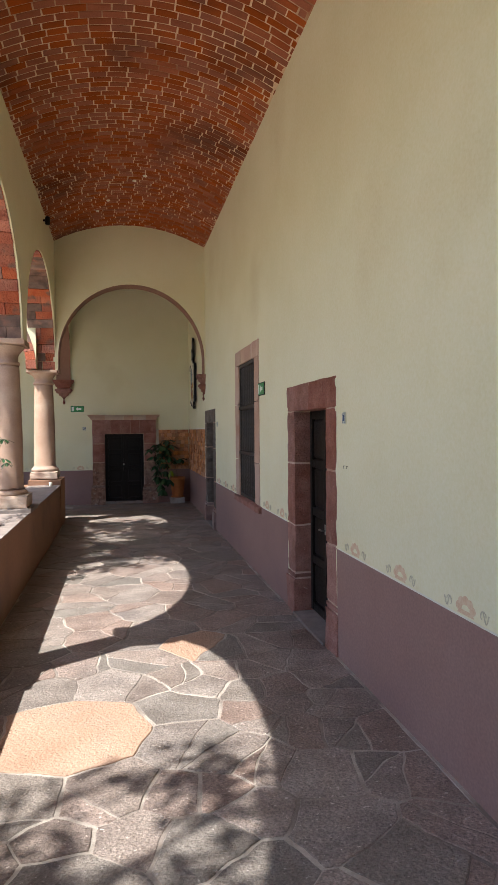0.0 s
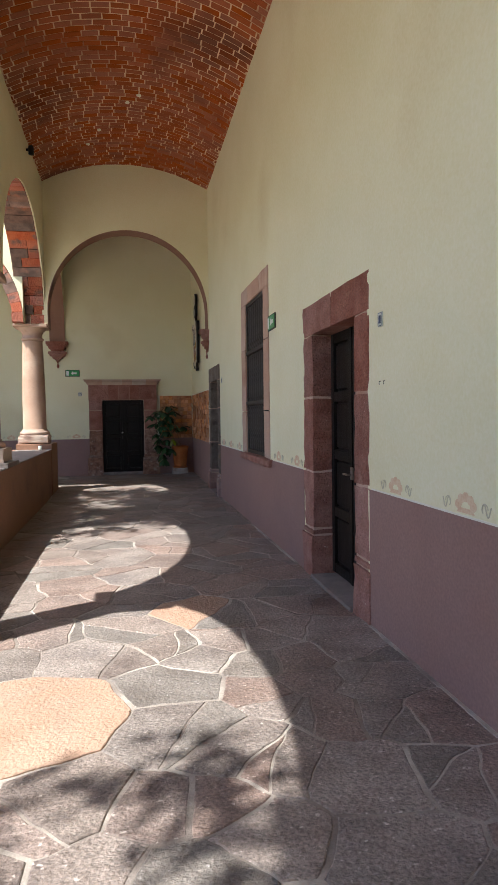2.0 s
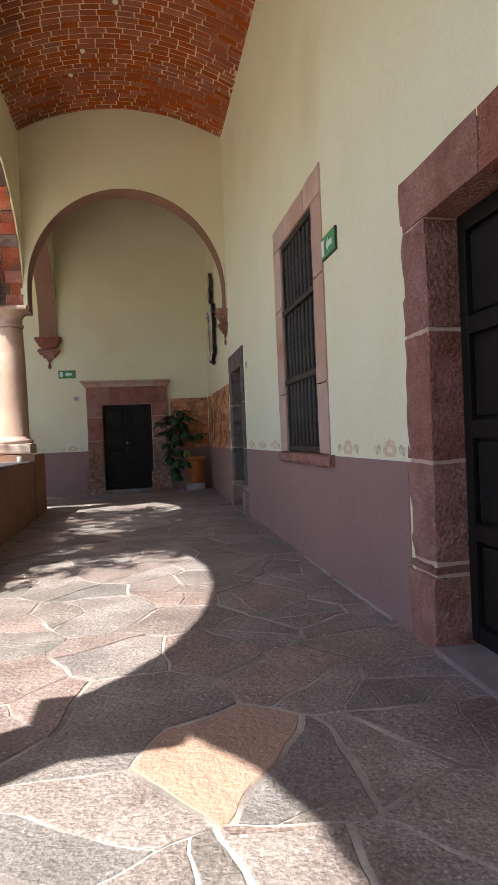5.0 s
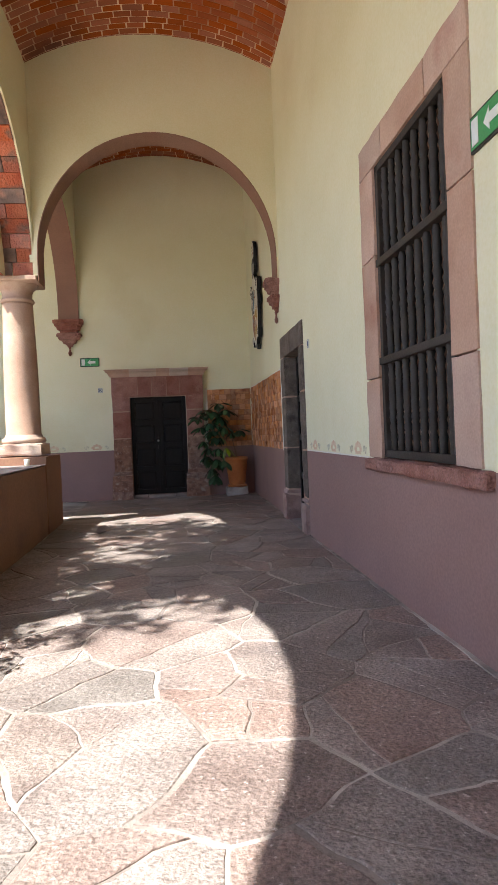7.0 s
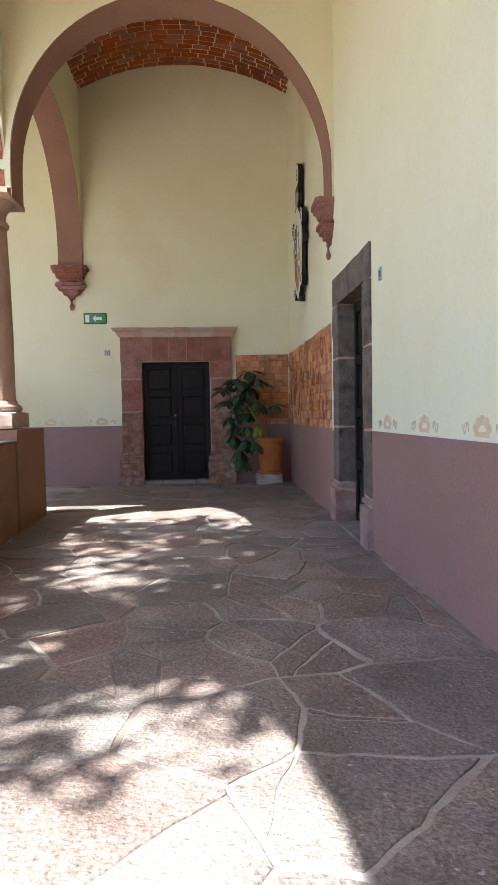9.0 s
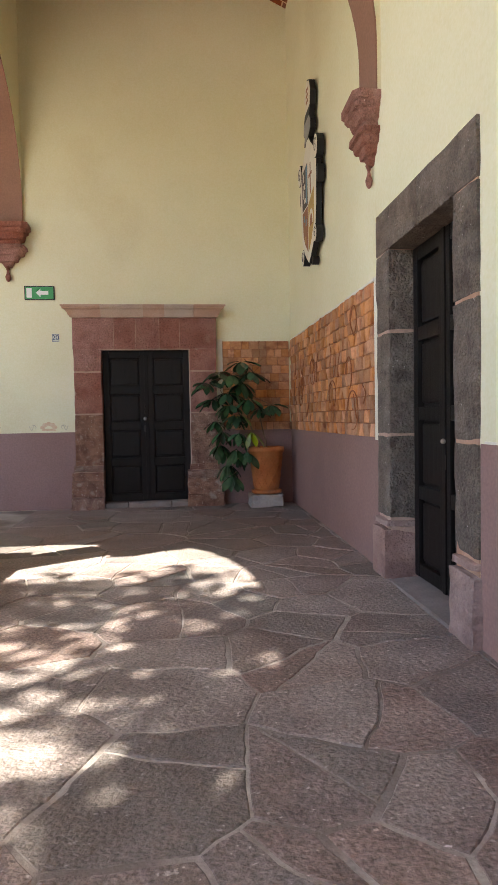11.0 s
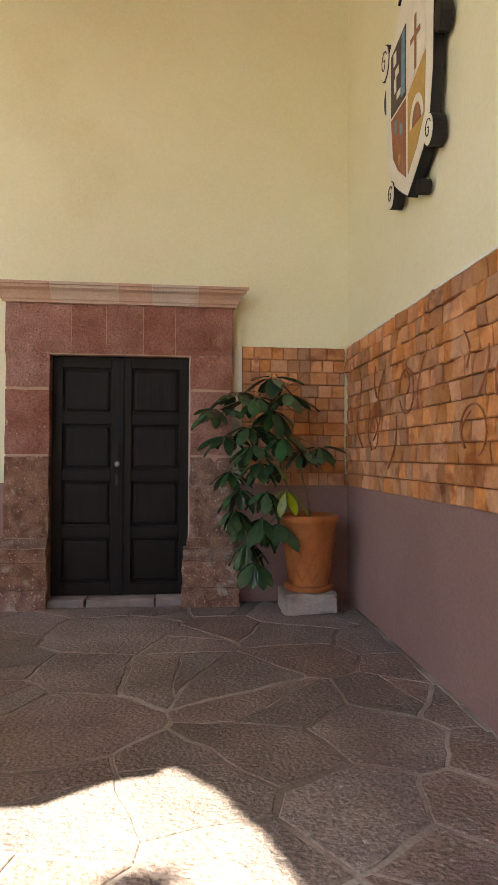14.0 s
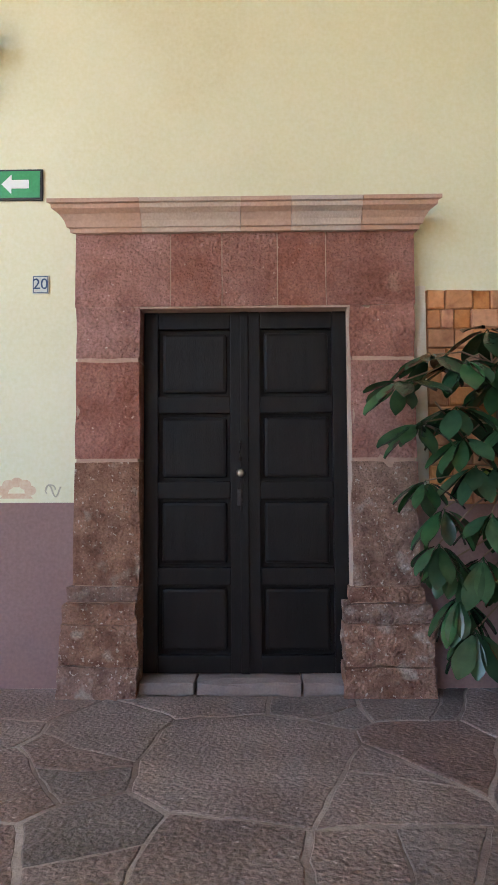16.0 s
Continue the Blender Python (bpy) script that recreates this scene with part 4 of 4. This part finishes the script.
crest = [(AM - 0.02, 4.30), (AM - 0.16, 4.36), (AM - 0.17, 4.45), (AM - 0.10, 4.52), (AM - 0.15, 4.60), (AM - 0.18, 4.74), (AM - 0.13, 4.86), (AM - 0.02, 4.91), (AM + 0.09, 4.86), (AM + 0.15, 4.76), (AM + 0.11, 4.68), (AM + 0.13, 4.58), (AM + 0.19, 4.52), (AM + 0.21, 4.42), (AM + 0.14, 4.36), (AM + 0.18, 4.28)]
part("crest", prism(crest, arms_place(0.04), 0.0, 0.075), M_BLACK, arms)
plume = [(AM + (a - AM) * 0.93, 4.72 + (b - 4.72) * 0.93) for a, b in crest[4:12]]
part("plume", prism(plume, arms_place(0.115), 0, 0.004), M_WHITE, arms, "white plume with red marks")
part("helmet", prism([(AM + (a - AM) * 0.92, 4.42 + (b - 4.42) * 0.9) for a, b in crest[12:] + crest[:4]], arms_place(0.115), 0, 0.004), M_P_SILVER, arms, "grey painted helmet")
for k in range(3):
    part("mark", prism([(AM + 0.02, 4.66 + 0.06 * k), (AM - 0.07, 4.67 + 0.06 * k), (AM - 0.06, 4.70 + 0.06 * k), (AM + 0.03, 4.69 + 0.06 * k)], arms_place(0.1195), 0, 0.003), M_P_BRICK, arms)


arms.matrix_basis = Matrix.Translation((0.15 * XR, -0.06, 0.02 - 0.055 * 3.95)) @ Matrix.Diagonal((0.85, 1, 1.055, 1))


# ---- potted plant on a stone block ----
def leaf_mesh(mat, long=0.17, wide=0.08):
    """One oval leaf with a folded midrib and a drooping tip, growing along +x."""
    bm = bmesh.new()
    rows = []
    for i in range(7):
        s = i / 6
        w = wide / 2 * (0.14, 0.46, 0.76, 0.96, 1.0, 0.78, 0.2)[i]
        z = -0.16 * long * s * s
        rows.append([bm.verts.new((0.03 + long * s, y, z + (0.009 if y else 0) * (1 if i else 0.3))) for y in (-w, 0, w)])
    for p, q in zip(rows, rows[1:]):
        bm.faces.new((p[0], q[0], q[1], p[1]))
        bm.faces.new((p[1], q[1], q[2], p[2]))
    stalk = [bm.verts.new(c) for c in ((0, -0.002, 0), (0, 0.002, 0), (0.03, 0.002, 0), (0.03, -0.002, 0))]
    bm.faces.new(stalk)
    me = bpy.data.meshes.new("leaf")
    bm.to_mesh(me)
    bm.free()
    me.materials.append(mat)
    for p in me.polygons:
        p.use_smooth = True
    return me


PX, PY = 3.67, 21.50
block = tagged(part("stone_block", stone(3.43, 3.89, PY - 0.20, PY + 0.20, 0.0, 0.19, 0.02, 0.02, 4), M_BLOCK), "rough pale stone block under the flower pot", "stone block")
pot = empty("potted_plant", "glossy umbrella plant in a terracotta pot on a stone block", "potted plant", at=(PX, PY, 0.185))
part("saucer", lathe([(0.19, 0.0), (0.205, 0.01), (0.21, 0.045), (0.195, 0.05)], (0, 0, 0)), M_POT, pot, smooth=True)
body = part("pot", lathe([(0.155, 0.03), (0.165, 0.05), (0.19, 0.2), (0.222, 0.47), (0.232, 0.56), (0.247, 0.57), (0.254, 0.595), (0.248, 0.635), (0.226, 0.64), (0.212, 0.60), (0.195, 0.57)], (0, 0, 0), 36), M_POT, pot, smooth=True)
for k in range(12):
    for way in (-1, 1):
        pts = []
        for i in range(13):
            s = i / 12
            r = 0.172 + 0.052 * s
            t = 2 * math.pi * k / 12 + way * s * 1.0
            pts.append((r * math.cos(t), r * math.sin(t), 0.08 + 0.42 * s))
        part("lattice_rib", tube(pts, 0.006, 4), M_POT, body)
part("soil", lathe([(0.20, 0.555), (0.212, 0.57)], (0, 0, 0), 20), M_SOIL, pot)
LEAVES = [leaf_mesh(M_LEAF), leaf_mesh(M_LEAF, 0.2, 0.082), leaf_mesh(M_LEAF, 0.15, 0.066)]
LEAF_YELLOW = leaf_mesh(M_LEAF_NEW, 0.17, 0.062)


def whorl(parent, at, count, droop, size=1.0, meshes=None, lean=(0, 0)):
    """A ring of leaves at a shoot's tip, drooping by an angle in degrees."""
    start = random.uniform(0, 360)
    for i in range(count):
        m = pose(*at, lean[0], lean[1], start + 360 * i / count + random.uniform(-14, 14)) @ pose(0, 0, 0, random.uniform(-20, 20), droop - 12 + random.uniform(-16, 16), 0)
        s = size * random.uniform(0.95, 1.3)
        shared("leaf", random.choice(meshes or LEAVES), parent, m @ Matrix.Diagonal((s, s, s, 1)))


main = [(-0.06, -0.02, 0.54), (-0.14, -0.03, 0.75), (-0.24, -0.05, 1.0), (-0.29, -0.04, 1.3), (-0.31, -0.03, 1.62)]
part("stem", tube(main, (0.013, 0.006)), M_STEM, pot, smooth=True)
part("stem", tube([(0.02, 0, 0.54), (0.0, 0, 0.72), (-0.05, 0, 0.92), (-0.08, 0, 1.1)], (0.012, 0.008)), M_STEM, pot, "bare pale stem", True)
part("stem", tube([(-0.08, 0, 1.1), (0.0, -0.02, 1.13), (0.12, -0.03, 1.13)], 0.006), M_STEM, pot, smooth=True)
part("stem", tube([(-0.1, -0.02, 0.56), (-0.3, -0.1, 0.62), (-0.42, -0.12, 0.5), (-0.5, -0.12, 0.32)], (0.012, 0.006)), M_STEM, pot, smooth=True)
part("stem", tube([(-0.24, -0.05, 1.0), (-0.42, -0.06, 1.15), (-0.62, -0.05, 1.42)], (0.009, 0.005)), M_STEM, pot, smooth=True)
SHOOTS = [(-0.31, -0.03, 1.68, 9, 32, 1.2), (-0.62, -0.06, 1.55, 8, 28, 1.1), (-0.50, -0.08, 1.30, 9, 48, 1.15), (-0.30, -0.1, 1.42, 9, 50, 1.15), (-0.22, -0.08, 1.22, 8, 45, 1.1), (-0.42, -0.12, 1.02, 9, 52, 1.1),
          (-0.58, -0.1, 0.82, 8, 55, 1.0), (-0.66, -0.06, 0.95, 6, 50, 0.9), (-0.40, -0.14, 0.60, 9, 58, 1.1), (-0.26, -0.14, 0.56, 9, 55, 1.1), (-0.52, -0.12, 0.42, 10, 62, 1.1), (-0.55, -0.10, 0.58, 7, 55, 0.9), (0.10, -0.03, 1.14, 8, 35, 1.05), (-0.06, -0.03, 1.10, 6, 45, 0.9), (-0.78, -0.1, 1.42, 8, 30, 1.1), (-0.70, -0.12, 1.22, 8, 45, 1.0), (-0.45, -0.1, 1.52, 9, 40, 1.15), (-0.2, -0.12, 1.55, 8, 38, 1.1), (-0.36, -0.16, 0.80, 9, 55, 1.1), (-0.48, -0.14, 1.15, 8, 50, 1.0), (-0.46, -0.18, 0.28, 9, 62, 1.1), (-0.62, -0.14, 0.66, 8, 55, 1.0)]
for x, y, z, n, droop, size in SHOOTS:
    x, z = x - 0.02, 0.3 + (z - 0.3) * 1.09
    whorl(pot, (x, y, z), n + 2, droop, size)
    back = min(main, key=lambda p: (Vector(p) - Vector((x, y, z))).length)
    part("twig", tube([back, ((back[0] + x) / 2, (back[1] + y) / 2, (back[2] + z) / 2 + 0.04), (x, y, z)], (0.006, 0.004), 5), M_STEM, pot)
whorl(pot, (-0.22, -0.16, 0.86), 5, 62, 1.1, [LEAF_YELLOW])
whorl(pot, (-0.34, -0.12, 1.08), 5, 50, 0.9, [LEAF_YELLOW, LEAVES[0]])

# ---- exit signs and house numbers ----
def exit_sign(w, h, m):
    s = empty("exit_sign", "green emergency exit sign with a white arrow, on the wall", "exit sign", "exit signs")
    s.matrix_basis = m
    part("frame", box(-w / 2, w / 2, -0.018, 0.0, -h / 2, h / 2, 0.004), M_SIGNFRAME, s)
    part("plate", box(-w / 2 + 0.014, w / 2 - 0.014, -0.022, -0.017, -h / 2 + 0.014, h / 2 - 0.014), M_GREEN, s)
    flat = lambda a, b, d: Vector((a, -0.0225 - d, b))
    part("arrow", prism([(-0.045, 0), (0.015, 0.06), (0.015, 0.026), (0.12, 0.026), (0.12, -0.026), (0.015, -0.026), (0.015, -0.06)], flat, 0, 0.003), M_SIGNWHITE, s, "white arrow")
    part("doorway", prism([(-w / 2 + 0.03, -h / 2 + 0.03), (-w / 2 + 0.10, -h / 2 + 0.03), (-w / 2 + 0.10, h / 2 - 0.03), (-w / 2 + 0.03, h / 2 - 0.03)], flat, 0, 0.003), M_SIGNWHITE, s, "white doorway symbol")
    return s


exit_sign(0.41, 0.20, pose(XR, 11.285, 2.92, 0, 0, -90))
exit_sign(0.40, 0.19, pose(0.635, YE, 2.98))


def number_tile(text, m, w=0.10):
    n = empty("house_number", "small glazed number tile beside the door", "number tile", "number tiles")
    n.matrix_basis = m
    part("tile", box(-w / 2, w / 2, -0.012, 0.0, -0.055, 0.055, 0.004), M_TILE, n)
    for x0, x1, z0, z1 in ((-w / 2 + 0.005, w / 2 - 0.005, 0.046, 0.05), (-w / 2 + 0.005, w / 2 - 0.005, -0.05, -0.046), (-w / 2 + 0.005, -w / 2 + 0.009, -0.046, 0.046), (w / 2 - 0.009, w / 2 - 0.005, -0.046, 0.046)):
        part("line", box(x0, x1, -0.0135, -0.0125, z0, z1), M_INK, n)
    if text:
        curve = bpy.data.curves.new("digits", "FONT")
        curve.body, curve.size, curve.align_x, curve.align_y, curve.extrude = text, 0.092, "CENTER", "CENTER", 0.001
        curve.materials.append(M_INK)
        ob = new("digits", curve)
        ob.parent = n
        ob.matrix_basis = pose(0, -0.0145, 0, 90, 0, 0)
    else:
        part("mark", box(-0.018, 0.018, -0.0145, -0.0125, -0.03, 0.03), M_INK, n)
    return n


number_tile("20", pose(0.83, YE, 2.37))
number_tile("", pose(XR, 7.68, 2.40, 0, 0, -90), 0.08)
number_tile("", pose(XR, 15.86, 2.42, 0, 0, -90), 0.08)

# ---- faded stencil along the top of the dado ----
def shell(m):
    s = empty("shell_stencil", "faded orange shell stencil painted over the dado", "wall stencil", "dado stencils", "structure")
    s.matrix_basis = m
    for k in range(5):
        t = math.pi * (k + 0.5) / 5
        c, d = 0.085 * math.cos(t), 0.025 + 0.07 * math.sin(t)
        lobe = [(c + 0.036 * math.cos(u), d + 0.03 * math.sin(u)) for u in (2 * math.pi * i / 10 for i in range(10))]
        part("lobe", prism(lobe, lambda a, b, e: Vector((a, -e, b)), 0.0, 0.0015 + 0.0003 * k), M_ORANGE_STENCIL, s)
    part("foot", prism([(-0.1, 0), (0.1, 0), (0.07, 0.03), (-0.07, 0.03)], lambda a, b, e: Vector((a, -e, b)), 0, 0.0022), M_ORANGE_STENCIL, s)
    for way in (-1, 1):
        pts = [(way * (0.17 + 0.09 * q), -0.001, 0.045 + 0.035 * math.sin(7 * q)) for q in (i / 14 for i in range(15))]
        part("tendril", tube(pts, 0.005, 4), M_GREY_STENCIL, s, "grey green tendril")
        pts = [(way * (0.2 + 0.03 * math.cos(4 * q)), -0.0012, 0.05 + 0.03 * math.sin(4 * q)) for q in (i / 10 for i in range(11))]
        part("tendril", tube(pts, 0.004, 4), M_GREY_STENCIL, s)
    return s


one = shell(pose(XR, 7.43, DADO + 0.025, 0, 0, -90))
for y in (6.47, 5.52, 4.57, 3.62, 10.13, 11.02, 13.90, 14.81, 15.70):
    copy_thing(one, pose(XR, y, DADO + 0.025, 0, 0, -90))
for x in (0.70, -0.20, -1.1):
    copy_thing(one, pose(x, YE, DADO + 0.025))

# ---- small things: lamp on the arcade wall, pale lumps in the vault, a cup and a plant on the parapet ----
lamp = empty("spotlight", "small black spotlight high on the arcade wall", "spotlight", at=(XL, 15.6, 6.72))
part("bracket", box(0.0, 0.05, -0.02, 0.02, -0.02, 0.02, 0.004), M_BLACK, lamp)
part("housing", lathe([(0.035, -0.09), (0.05, -0.08), (0.05, 0.06), (0.03, 0.08)], (0.09, 0, 0), 14), M_BLACK, lamp, smooth=True)
for x, y in ((1.5, 16.6), (1.75, 16.0), (2.3, 14.9), (2.5, 14.6), (2.3, 20.2), (2.9, 20.5), (3.3, 20.6)):
    bm = bmesh.new()
    bmesh.ops.create_icosphere(bm, subdivisions=2, radius=0.045)
    for v in bm.verts:
        v.co = Vector((x, y, vault_height(x) - 0.004)) + Vector((v.co.x, v.co.y * 1.1, v.co.z * 0.45)) * (1 + 0.3 * noise.noise(v.co * 30))
    tagged(part("plaster_lump", bm, M_WHITE, smooth=True), "pale plaster lump stuck to the brick vault", "plaster patch", "vault patches")
for y in (7.62, 7.70):
    hook = empty("wall_hook", "small rusty hook in the plaster wall", "hook", "wall hooks", at=(XR, y, 1.93))
    part("shank", tube([(0.005, 0, 0), (-0.008, 0, 0), (-0.011, 0, -0.004), (-0.011, 0, -0.02), (-0.006, 0, -0.024)], 0.003, 6), M_IRON, hook, smooth=True)
    part("rose", lathe([(0.006, 0.0), (0.006, 0.005)], (-0.002, 0, -0.0025), 10), M_IRON, hook)
cup = empty("cup", "small white cup standing on the parapet", "cup", at=(0.30, 17.25, 1.0))
part("bowl", lathe([(0.03, 0.0), (0.034, 0.005), (0.042, 0.09), (0.038, 0.09), (0.032, 0.012)], (0, 0, 0), 16), M_WHITE, cup, smooth=True)

shrub = empty("parapet_plant", "leafy dark green plant in a pot on the parapet", "potted plant", at=(0.0, 10.95, 1.0))
part("pot", lathe([(0.12, 0.0), (0.13, 0.02), (0.17, 0.26), (0.185, 0.27), (0.185, 0.31), (0.16, 0.31), (0.15, 0.27)], (0, 0, 0), 20), M_POT, shrub, smooth=True)
for k in range(14):
    t, r, h = random.uniform(0, 6.28), random.uniform(0.15, 0.42), random.uniform(0.7, 1.45)
    tip = (r * math.cos(t) * 0.7 + 0.05, r * math.sin(t) + 0.75, h)
    part("stem", tube([(0, 0, 0.28), (tip[0] * 0.4, tip[1] * 0.4, h * 0.6), tip], (0.007, 0.003), 5), M_STEM, shrub)
    whorl(shrub, tip, 6, random.uniform(10, 60), 0.55)


# ---- courtyard trees, whose crowns break up the sunlight ----
def tree(x, y, crown, spread, clumps, label):
    t = empty("tree", label, "tree", "courtyard trees", at=(x, y, -0.3))
    cz = crown[2]
    trunk = [(0, 0, 0), (0.1, 0.05, 2.0), (0.0, 0.15, 4.2), ((crown[0] - x) * 0.5, (crown[1] - y) * 0.5, cz * 0.75)]
    part("trunk", tube(trunk, (0.2, 0.09), 10), M_STEM, t, smooth=True)
    tips = []
    for k in range(10):
        a = 2 * math.pi * k / 10 + random.uniform(-0.3, 0.3)
        p = (crown[0] - x + spread[0] * 0.7 * math.cos(a), crown[1] - y + spread[1] * 0.7 * math.sin(a), cz + random.uniform(-0.6, 1.0))
        base = trunk[2 if k % 2 else 3]
        part("limb", tube([base, ((base[0] + p[0]) / 2, (base[1] + p[1]) / 2, (base[2] + p[2]) / 2 + 0.3), p], (0.06, 0.015), 6), M_STEM, t)
        tips.append(p)
    verts, faces = [], []
    for k in range(clumps):
        while True:
            u = Vector([random.uniform(-1, 1) for _ in range(3)])
            if u.length < 1:
                break
        c = Vector((crown[0] - x + u.x * spread[0], crown[1] - y + u.y * spread[1], cz + u.z * spread[2]))
        if noise.noise(c * 0.9) < -0.22:
            continue
        for j in range(12):
            p = c + Vector([random.gauss(0, 0.13) for _ in range(3)])
            m = Euler([random.uniform(0, 6.28) for _ in range(3)]).to_matrix()
            s = random.uniform(0.09, 0.15)
            b = len(verts)
            for q in ((-s, 0, 0), (0, -s * 0.45, 0.01), (s, 0, 0), (0, s * 0.45, 0.01)):
                verts.append(tuple(p + m @ Vector(q)))
            faces.append((b, b + 1, b + 2, b + 3))
    me = bpy.data.meshes.new("crown")
    me.from_pydata(verts, [], faces)
    me.materials.append(M_TREE_LEAF)
    ob = new("crown", me)
    ob.parent = t
    return t


tree(-3.8, 2.4, (-3.0, 1.7, 9.2), (2.2, 2.0, 1.0), 290, "broad leafy tree in the courtyard shading the arcade")
tree(-4.2, 12.2, (-3.4, 12.52, 9.6), (2.4, 2.75, 0.9), 860, "spreading leafy tree in the courtyard near the corner")


# ---- flagstones ----
def clip(poly, px, py, nx, ny):
    """The part of a polygon on the near side of a line through (px, py) with normal (nx, ny)."""
    out = []
    for i in range(len(poly)):
        (ax, ay), (bx, by) = poly[i], poly[(i + 1) % len(poly)]
        da, db = (ax - px) * nx + (ay - py) * ny, (bx - px) * nx + (by - py) * ny
        if da <= 0:
            out.append((ax, ay))
        if da * db < 0:
            s = da / (da - db)
            out.append((ax + (bx - ax) * s, ay + (by - ay) * s))
    return out


FX0, FX1, FY0, FY1 = XL + 0.09, XR - 0.004, 3.4, YE - 0.004
rng = random.Random(11)
seeds = [(1.55, 6.87, 0.30, M_FLAG_ORANGE), (2.40, 6.58, 0.05, M_FLAG), (2.40, 7.14, 0.05, M_FLAG_BLUE), (1.28, 7.72, 0.054, M_FLAG), (1.82, 7.72, 0.054, M_FLAG), (1.28, 6.02, 0.054, M_FLAG_BLUE),
         (1.83, 6.02, 0.054, M_FLAG), (0.72, 6.87, 0.054, M_FLAG), (2.62, 8.62, 0.02, M_FLAG_ORANGE), (2.05, 21.0, 0.16, M_FLAG), (2.2, 8.3, 0.03, M_FLAG), (2.1, 7.65, 0.0, M_FLAG)]
tries = 0
while tries < 6000 and len(seeds) < 225:
    tries += 1
    x, y, w = rng.uniform(FX0, FX1), rng.uniform(FY0, FY1), rng.choice((0.0, 0.0, 0.0, 0.02, 0.05, 0.10))
    near = 0.19 if w < 0.01 else 0.38 if w < 0.06 else 0.55
    if (x - 1.55) ** 2 + (y - 6.87) ** 2 < 0.95 ** 2:
        continue
    if all((x - s[0]) ** 2 + (y - s[1]) ** 2 > (near + math.sqrt(s[2]) * 0.8) ** 2 for s in seeds):
        seeds.append((x, y, w, rng.choice((M_FLAG_BLUE, M_FLAG_ROSE, M_FLAG_ROSE, M_FLAG_ROSE, M_FLAG, M_FLAG, M_FLAG, M_FLAG))))


def area(poly):
    return abs(sum(p[0] * q[1] - q[0] * p[1] for p, q in zip(poly, poly[1:] + poly[:1]))) / 2


cells = []
for x, y, w, mat in seeds:
    poly = [(FX0, FY0), (FX1, FY0), (FX1, FY1), (FX0, FY1)]
    for sx, sy, sw, _ in sorted(seeds, key=lambda s: (s[0] - x) ** 2 + (s[1] - y) ** 2)[1:30]:
        dx, dy = sx - x, sy - y
        d2 = dx * dx + dy * dy
        f = 0.5 + (w - sw) / (2 * d2)
        d = math.sqrt(d2)
        gap = 0.003 + 0.011 * abs(math.sin(17 * (x + sx) + 9 * (y + sy)))
        poly = clip(poly, x + dx * (f - gap / d), y + dy * (f - gap / d), dx / d, dy / d)
        if len(poly) < 3:
            break
    if len(poly) < 3:
        continue
    # broken stones: a chord splits off a wedge or a strip
    if mat != M_FLAG_ORANGE and area(poly) > 0.16 and rng.random() < 0.5:
        cx, cy = sum(p[0] for p in poly) / len(poly), sum(p[1] for p in poly) / len(poly)
        t, off, g = rng.uniform(0, 6.28), rng.uniform(0.0, 0.17), rng.uniform(0.003, 0.009)
        nx, ny = math.cos(t), math.sin(t)
        for way in (1, -1):
            piece = clip(poly, cx + nx * (off - way * g), cy + ny * (off - way * g), nx * way, ny * way)
            if len(piece) > 2 and area(piece) > 0.006:
                cells.append((piece, rng.choice((M_FLAG_BLUE, M_FLAG, M_FLAG_ROSE)) if way < 0 else mat))
    else:
        cells.append((poly, mat))
for poly, mat in cells:
    x = poly[0][0]
    # uneven outline
    line = []
    for i in range(len(poly)):
        a, b = Vector(poly[i]), Vector(poly[(i + 1) % len(poly)])
        n = max(1, int((b - a).length / 0.06))
        for k in range(n):
            p = a.lerp(b, k / n)
            q = noise.noise_vector(Vector((p.x * 2.0, p.y * 2.0, 3.0))) * 0.055 + noise.noise_vector(Vector((p.x * 5.5, p.y * 5.5, 7.0))) * 0.022 + noise.noise_vector(Vector((p.x * 15, p.y * 15, x))) * 0.009
            line.append(Vector((min(max(p.x + q.x, FX0), FX1), min(max(p.y + q.y, FY0), FY1))))
    mid = sum(line, Vector((0, 0))) / len(line)
    top = floor_z(mid.y) + rng.uniform(0.0, 0.005)
    lean = (rng.uniform(-0.005, 0.005), rng.uniform(-0.005, 0.005) + (floor_z(mid.y + 0.1) - floor_z(mid.y - 0.1)) / 0.2)
    bm = bmesh.new()
    rings = []
    for shrink, z in ((0.0, -0.09), (0.0, top - 0.004), (0.006, top)):
        ring = []
        for p in line:
            q = p + (mid - p).normalized() * shrink
            ring.append(bm.verts.new((q.x, q.y, z + (lean[0] * (q.x - mid.x) + lean[1] * (q.y - mid.y) if z > -0.08 else 0))))
        rings.append(ring)
    for a, b in zip(rings, rings[1:]):
        for i in range(len(line)):
            j = (i + 1) % len(line)
            bm.faces.new((a[i], a[j], b[j], b[i]))
    bm.faces.new(rings[-1])
    bmesh.ops.recalc_face_normals(bm, faces=bm.faces[:])
    part("flagstone", bm, mat, floor)
